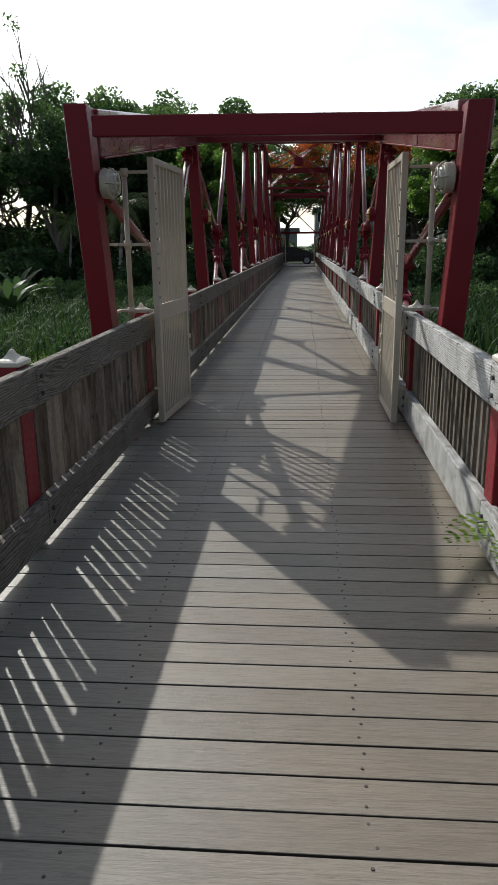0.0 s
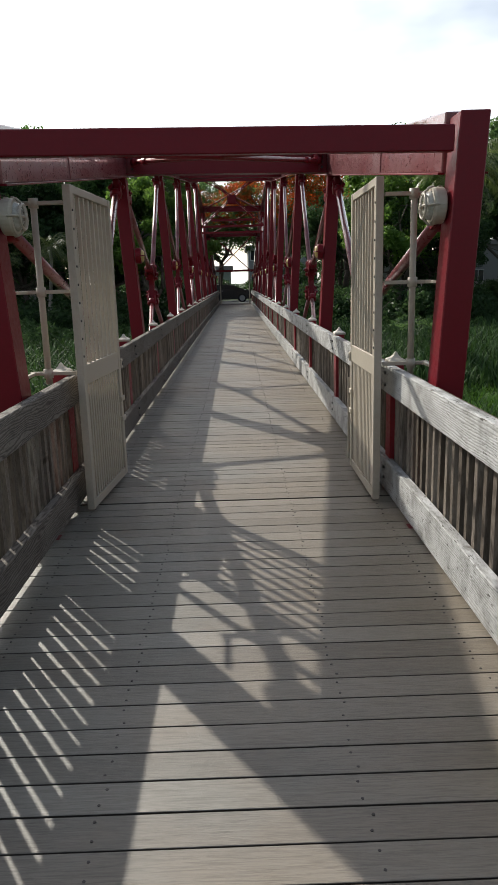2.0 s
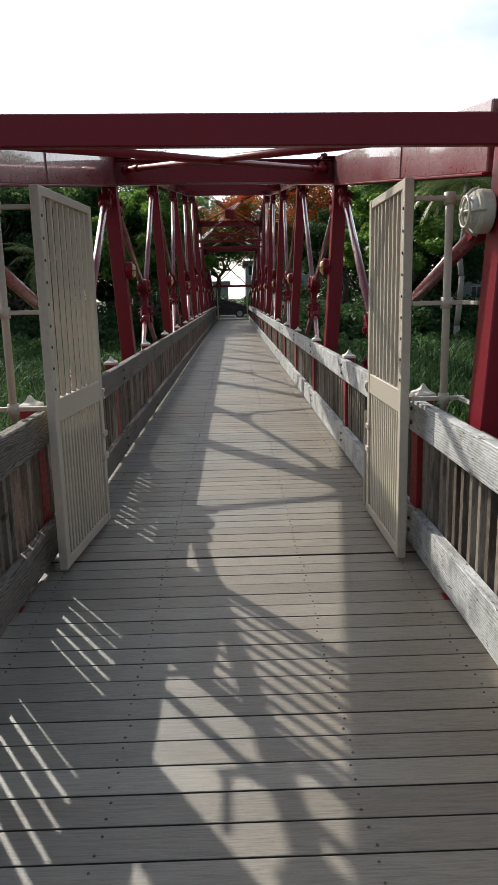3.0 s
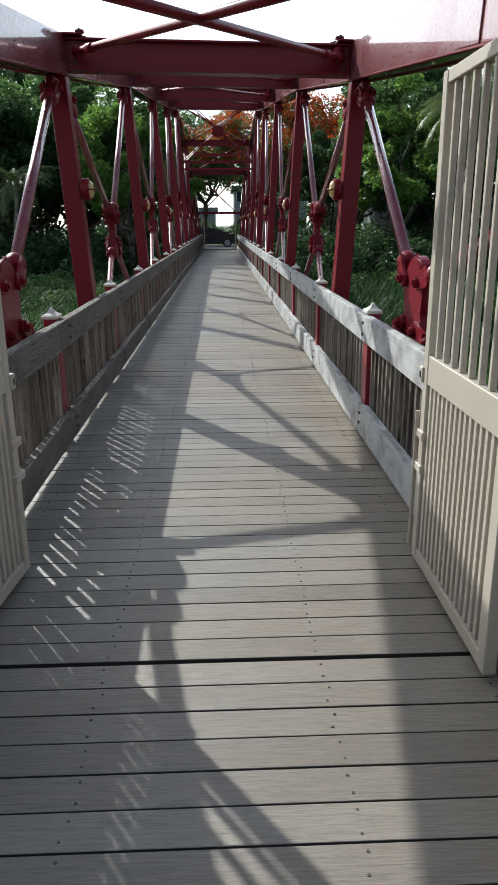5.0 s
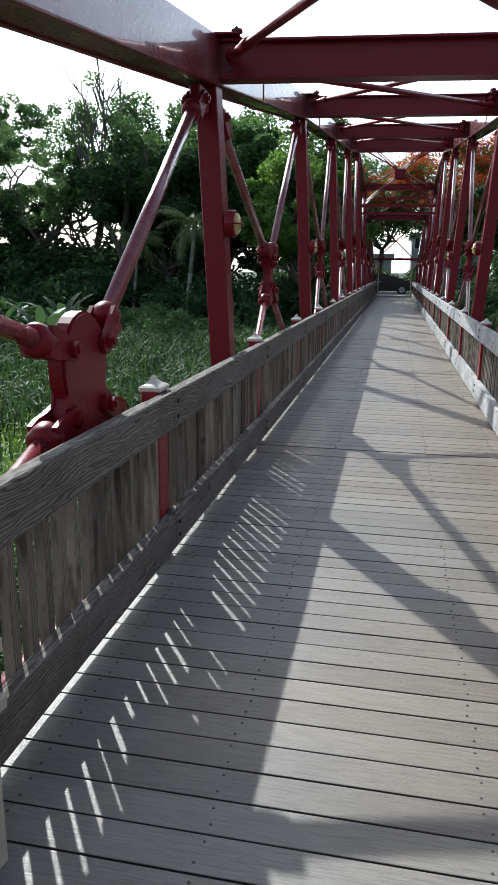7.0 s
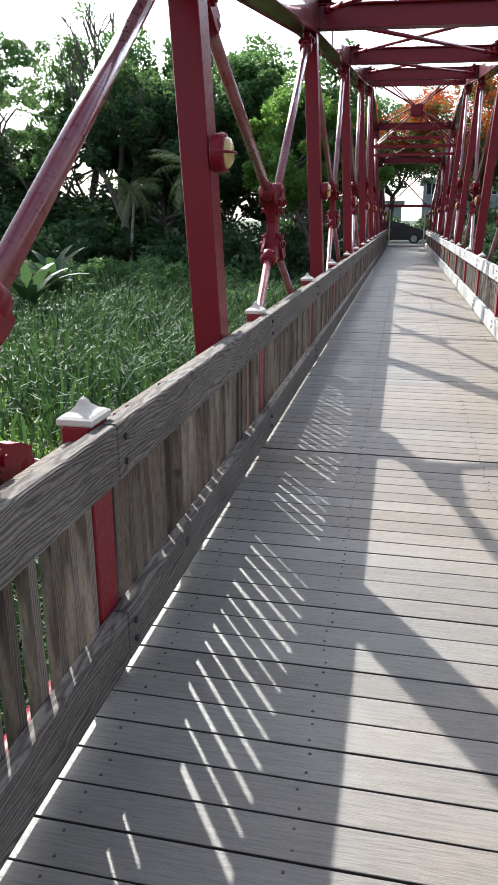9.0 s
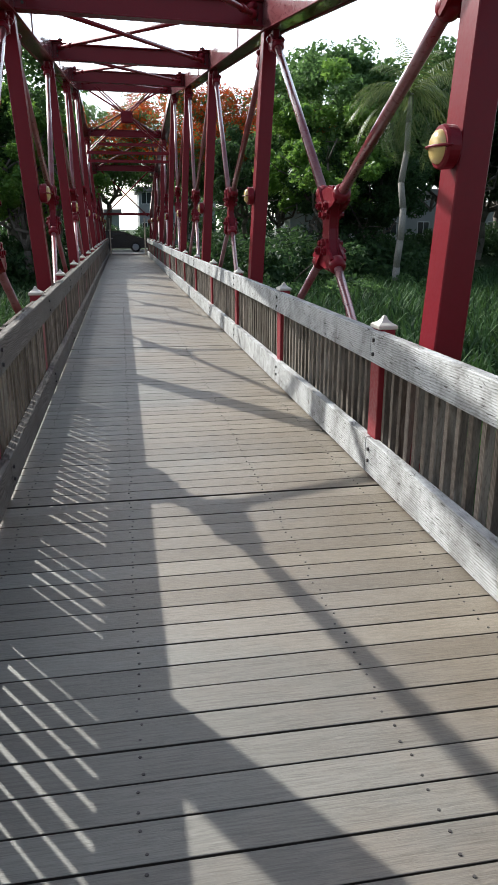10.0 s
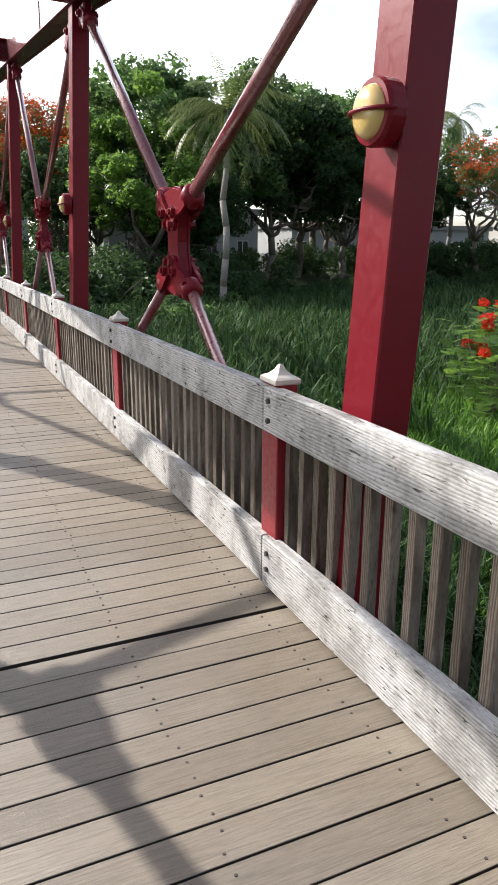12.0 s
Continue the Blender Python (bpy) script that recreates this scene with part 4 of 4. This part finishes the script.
def blades(seed, n, region, height, width, z_of, rise=0.0):
    """Long bent blades, each with three faces."""
    rng = np.random.default_rng(seed)
    x, y = region(rng, n)
    z = np.array([z_of(a, b) for a, b in zip(x, y)])
    n = len(x)
    z = z + height * rise * rng.uniform(0, 1, n) ** 0.8
    h = height * (1 - 0.55 * rise) * rng.uniform(0.5, 1.15, n)
    ang, lean = rng.uniform(0, 2 * math.pi, n), rng.uniform(0.15, 0.75 + 0.7 * rise, n)
    dx, dy = np.cos(ang) * lean * h, np.sin(ang) * lean * h
    wx, wy = -np.sin(ang) * width / 2, np.cos(ang) * width / 2
    def pt(fr, bend, w, zf):
        return np.stack((x + dx * bend + wx * w, y + dy * bend + wy * w, z + h * zf), axis=1)
    v = np.stack((pt(0, 0, -1, 0), pt(0, 0, 1, 0), pt(0, 0.22, -0.9, 0.5), pt(0, 0.22, 0.9, 0.5), pt(0, 0.6, -0.55, 0.85), pt(0, 0.6, 0.55, 0.85), pt(0, 1.05, 0, 0.92)), axis=1).reshape(-1, 3)
    b = np.arange(n) * 7
    quads = np.concatenate((np.stack((b, b + 1, b + 3, b + 2), 1), np.stack((b + 2, b + 3, b + 5, b + 4), 1)))
    tris = np.stack((b + 4, b + 5, b + 6), 1)
    return v.tolist(), quads.tolist() + tris.tolist()


def fan(side, y0, y1, near, far):
    """Places off the bridge, denser close by."""
    def region(rng, n):
        y = y0 + (y1 - y0) * rng.uniform(size=n)
        d = near + (far - near) * rng.uniform(size=n) ** 1.7
        wander = 1.4 * np.sin(0.9 * d) + 0.8 * np.sin(2.3 * d + 1.0)      # uneven ends
        return side * d, y + wander + rng.normal(0, 0.6, n)
    return region


for nm, seed, n, reg, hgt, wid, mt, lab in (
        ("reeds", 83, 62000, fan(1, 20.0, 46, 2.1, 42), 1.05, 0.046, M_REED, "dark green reeds filling the marsh beside the bridge"),
        ("reeds", 84, 14000, fan(1, 5.0, 17.0, 1.75, 4.8), 0.8, 0.022, M_REED, "dark green reeds filling the marsh beside the bridge"),
        ("reeds", 89, 56000, fan(-1, 17.0, 44, 2.1, 34), 1.05, 0.046, M_REED, "dark green reeds filling the marsh beside the bridge"),
        ("reeds", 90, 14000, fan(-1, 4.0, 18.0, 1.75, 4.2), 0.8, 0.024, M_REED, "dark green reeds under the bridge edge"),
        ("grass", 97, 50000, fan(1, 11.0, 21.5, 3.4, 18), 0.5, 0.030, M_GRASS, "low bright green grass in the marsh"),
        ("grass", 101, 30000, fan(-1, 9.0, 21.5, 3.4, 11), 0.62, 0.028, M_GRASS_PALE, "low yellow-green grass in the marsh"),
        ("grass", 102, 8000, fan(-1, -12.0, 5.0, 1.8, 14), 0.5, 0.03, M_REED, "dark green grass on the near bank"),
        ("grass", 104, 8000, fan(1, -12.0, 5.0, 1.8, 14), 0.5, 0.03, M_REED, "dark green grass on the near bank")):
    v, f = blades(seed, n, reg, hgt, wid, ground_height, 0.8)
    tagged(new(nm, data_mesh(nm, v, f, mt)), lab, "grass", kind="stuff")


def feather_leaf(bm_v, bm_f, base, direction, length, rng):
    """A twice-divided leaf of small leaflets."""
    d = Vector(direction).normalized()
    side = d.cross(Vector((0, 0, 1))).normalized()
    for k in range(9):
        p = Vector(base) + d * length * (0.15 + 0.85 * k / 8) + Vector((0, 0, -0.18 * length * (k / 8) ** 2))
        w = length * 0.42 * math.sin(math.pi * (0.18 + 0.75 * k / 8))
        for e in (-1, 1):
            for j in range(6):
                a = p + side * e * w * (j + 0.4) / 6 + d * w * 0.3 * j / 6
                t, u = d * length * 0.05, side * e * w * 0.22
                o = len(bm_v)
                z = Vector((0, 0, float(rng.uniform(-0.006, 0.006))))
                bm_v += [tuple(a - t), tuple(a + u * 0.5 + z), tuple(a + t), tuple(a - u * 0.5)]
                bm_f.append((o, o + 1, o + 2, o + 3))


def flame_shrub(x, y, z, h, seed, heads, label, name="flowering_shrub"):
    rng = np.random.default_rng(seed)
    th = holder(name, pose(x, y, z), label, "shrub")
    stems = bmesh.new()
    v, f, fv, ff = [], [], [], []
    for k in range(heads + 9):
        ang, out = rng.uniform(0, 6.28), rng.uniform(0.15, 0.85)
        tip = Vector((math.cos(ang) * out, math.sin(ang) * out, h * rng.uniform(0.62, 1.0)))
        limb(stems, (0, 0, -0.1), tip, 0.012, 0.004, rng, 4, 0.2)
        for j in range(9):
            a2 = rng.uniform(0, 6.28)
            feather_leaf(v, f, tip - Vector((0, 0, 0.12 * j)), (math.cos(a2), math.sin(a2), float(rng.uniform(-0.2, 0.9))), 0.34, rng)
        if k < heads:
            pv, pf = leaf_cloud(rng, [tuple(tip + Vector((0, 0, 0.08)))], [0.12], 80, 0.065)
            o = len(fv)
            fv += pv.tolist()
            ff += (pf + o).tolist()
    part("stem", stems, M_BARK, th)
    lf = new("leaves", data_mesh("leaves", v, f, M_LEAF_BRIGHT))
    lf.parent = th
    if heads:
        fl = tagged(new("blossom", data_mesh("blossom", fv, ff, M_RED_FLOWER)), "scarlet flower heads")
        fl.parent = th
    return th


flame_shrub(8.8, 19.4, -1.7, 2.1, 103, 8, "low shrub with scarlet flower heads beside the bridge")
flame_shrub(9.9, 20.0, -1.7, 2.35, 107, 9, "low shrub with scarlet flower heads beside the bridge")


def rail_sprig():
    """Feathery leaves that reach in under the right rail."""
    rng = np.random.default_rng(109)
    th = holder("fern_sprig", pose(1.55, 4.0, -0.03), "bright green feathery sprig reaching through the railing", "plant")
    v, f = [], []
    for base, way, size in (((-0.28, 0.1, 0.24), (-1, -0.2, -0.1), 0.36), ((-0.24, 0.05, 0.34), (-0.5, -1, 0.1), 0.32), ((-0.22, -0.1, 0.46), (-0.7, -0.5, 0.5), 0.34),
                            ((-0.20, -0.2, 0.40), (-0.2, -1, 0.5), 0.34), ((-0.26, -0.15, 0.22), (-0.8, -0.7, 0.1), 0.30), ((-0.22, 0.0, 0.12), (-0.6, -0.8, -0.1), 0.28),
                            ((-0.2, -1.0, 0.10), (-1, -0.3, 0.1), 0.26), ((-0.2, -1.1, 0.16), (-0.8, 0.5, 0.2), 0.24)):
        feather_leaf(v, f, base, way, size, rng)
    part("stem", rod(rod(rod(bmesh.new(), (0, 0, -0.5), (-0.05, 0.05, 0.28), 0.012, 0.008), (-0.05, 0.05, 0.28), (-0.50, 0.06, 0.22), 0.006, 0.003), (0, 0, -0.4), (-0.32, -1.05, 0.11), 0.008, 0.003), M_BARK, th)
    lf = new("leaves", data_mesh("leaves", v, f, M_GRASS_PALE))
    lf.parent = th


rail_sprig()


# ---- street beyond ----
def house(x, y, w, d, h, wall, label, n_win, roof_h=0.5):
    z = ground_height(x, y)
    th = holder("house", pose(x, y, z), label, "house")
    part("wall", boxed((-w / 2, 0, -0.3), (w / 2, d, h), 0.01), wall, th)
    part("roof", boxed((-w / 2 - 0.3, -0.3, h + 0.004), (w / 2 + 0.3, d + 0.3, h + roof_h), 0.03), M_ROOF, th)
    for k in range(n_win):
        wx = -w / 2 + w * (k + 0.5) / n_win
        for zz in ([1.0] if h < 4 else [1.0, 4.0]):
            win = part("window", boxed((wx - 0.55, -0.03, zz), (wx + 0.55, -0.004, zz + 1.2), 0.005), M_FENCE, th)
            for e in (-1, 1):
                part("pane", boxed((wx + e * 0.27 - 0.23, -0.045, zz + 0.06), (wx + e * 0.27 + 0.23, -0.033, zz + 1.14)), M_WINDOW, win)
    return th


house(5.6, 86, 8, 8, 5.2, M_WALL, "two-storey pale house across the street", 5)
house(-5.0, 88, 9, 7, 3.0, M_WALL_GREEN, "low grey-green house across the street", 3)
house(-20.0, 60, 9, 7, 2.7, M_WALL, "low pale house among the trees", 3)
house(-33.0, 66, 14, 8, 3.0, M_WALL_GREEN, "low greenish house behind the trees", 4)
house(17.0, 66, 8, 6, 3.0, M_WALL_GREEN, "low grey-green house behind a fence", 2)
house(44.0, 72, 24, 8, 3.4, M_WALL, "long low pale building across the street", 7)
house(24.5, 70, 6, 6, 4.4, M_WALL, "pale two-storey house between tree trunks", 2)


def fence(x, y, n, label):
    th = holder("fence", pose(x, y, ground_height(x, y)), label, "fence")
    for z in (0.35, 1.0):
        part("rail", boxed((0, -0.02, z), (n * 0.16, 0.02, z + 0.06)), M_FENCE, th)
    me = None
    for k in range(n):
        if me is None:
            ob = part("picket", boxed((0, -0.05, 0.05), (0.09, -0.024, 1.3), 0.004), M_FENCE, th)
            me = ob.data
        else:
            ob = new("picket", me)
            ob.parent = th
        ob.location.x = k * 0.16
    return th


fence(13.5, 54.2, 62, "white picket fence along the street")
fence(-31.0, 54.2, 60, "white picket fence along the street")


def car(x, y, z, paint, label, tall=1.0):
    th = holder("car", pose(x, y, z), label, "car")
    L, W, H = 4.6, 1.8, 1.5 * tall
    side = [(-2.3, 0.35), (-2.28, 0.75), (-2.15, 0.92), (-1.75, 0.98), (-1.35, H * 0.93), (-0.9, H), (0.35, H), (0.7, H * 0.95), (1.25, 1.0), (1.9, 0.9), (2.22, 0.75), (2.3, 0.45), (2.28, 0.28), (1.85, 0.26), (1.0, 0.24), (-1.0, 0.24), (-1.9, 0.26)]
    bm = bmesh.new()
    prism(bm, side, -W / 2, W / 2, Matrix(((1, 0, 0, 0), (0, 0, 1, 0), (0, 1, 0, 0), (0, 0, 0, 1))))
    bmesh.ops.bevel(bm, geom=[e for e in bm.edges if abs(e.verts[0].co.y - e.verts[1].co.y) < 1e-4], offset=0.06, segments=2, affect="EDGES")
    part("body", bm, paint, th)
    for a, b in ((-1.25, -0.35), (-0.28, 0.55)):
        part("window", boxed((a, -W / 2 - 0.006, 1.02), (b, -W / 2 + 0.05, H * 0.92), 0.02), M_WINDOW, th)
    part("windscreen", boxed((0.66, -0.75, 0.0), (0.68, 0.75, 0.62), 0.0, pose(0.54, 0, 1.0, 0, -42, 0) @ pose(-0.62, 0, 0)), M_WINDOW, th)
    for wx in (-1.42, 1.42):
        for e in (-1, 1):
            wh = part("wheel", rodded((wx, e * (W / 2 - 0.2), 0.33), (wx, e * (W / 2 + 0.01), 0.33), 0.33, seg=24), M_TYRE, th)
            part("rim", rodded((wx, e * (W / 2 - 0.1), 0.33), (wx, e * (W / 2 + 0.02), 0.33), 0.21, seg=16), M_RIM, wh)
    part("headlight", boxed((2.05, -W / 2 + 0.02, 0.66), (2.27, -W / 2 + 0.35, 0.78), 0.02), M_GLASS_PALE, th)
    part("door_handle", boxed((-0.2, -W / 2 - 0.02, 0.86), (-0.02, -W / 2 + 0.01, 0.89), 0.005), M_RIM, th)
    return th


car(-0.9, 57.2, 0.03, M_CAR, "black saloon car parked across the bridge's end", 0.9)
car(44.0, 60.0, 0.03, M_VAN, "white van parked in the street", 1.25)


def pole(x, y, h):
    th = holder("utility_pole", pose(x, y, ground_height(x, y)), "grey wooden utility pole", "utility pole")
    part("shaft", rodded((0, 0, -0.3), (0, 0, h), 0.14, 0.09), M_PALM_BARK, th, smooth=True)
    part("cross_arm", boxed((-0.9, -0.05, h - 0.7), (0.9, 0.05, h - 0.58), 0.005), M_PALM_BARK, th)


pole(-19.0, 55, 7.5), pole(28.5, 58, 8.0)

# ---- deck boards, screws: last ----
edges = [6.84 - 64 * 0.1385] + SEAMS + [DECK_END]
PITCH = 0.139
joined_v, joined_f, count, board_me = [], [], 0, {}
for s0, s1 in zip(edges, edges[1:]):
    n = max(1, round((s1 - s0) / PITCH))
    p = (s1 - s0 - 0.018) / n
    key = round(p, 4)
    if key not in board_me:
        bm = boxed((-1.16, -p / 2 + 0.0034, -0.034), (1.16, p / 2 - 0.0034, 0.0), 0.0015)
        me = bpy.data.meshes.new("board")
        bm.to_mesh(me)
        bm.free()
        me.materials.append(M_DECK)
        me.materials.append(M_DECK_SIDE_SHADE)
        # Sides and undersides get the dark gap-shade colour.
        for poly in me.polygons:
            if poly.normal.z < 0.3:
                poly.material_index = 1
        board_me[key] = me
    for k in range(n):
        ob = new("board", board_me[key])
        ob.parent = deck
        ob.location = (random.uniform(-0.006, 0.006), s0 + 0.018 + p * (k + 0.5), random.uniform(-0.0012, 0.0012))
        ob.rotation_euler = (random.uniform(-0.003, 0.003), 0, random.uniform(-0.0006, 0.0006))
        count += 1
        y = ob.location.y
        for x in (-0.99, -0.4, 0.4, 0.99):
            for dy in (-0.036, 0.036):
                cx, cy, r = x + random.uniform(-0.012, 0.012), y + dy + random.uniform(-0.006, 0.006), 0.0048
                if cy < 24:
                    o = len(joined_v)
                    joined_v += [(cx + r * math.cos(a * math.pi / 3), cy + r * math.sin(a * math.pi / 3), 0.0022) for a in range(6)]
                    joined_v += [(cx + 1.25 * r * math.cos(a * math.pi / 3), cy + 1.25 * r * math.sin(a * math.pi / 3), -0.002) for a in range(6)]
                    joined_f.append(tuple(range(o, o + 6)))
                    joined_f += [(o + a, o + (a + 1) % 6, o + 6 + (a + 1) % 6, o + 6 + a) for a in range(6)]
screws = tagged(new("screws", data_mesh("screws", joined_v, joined_f, M_STEEL)), "small steel deck screws", "screw", kind="stuff")
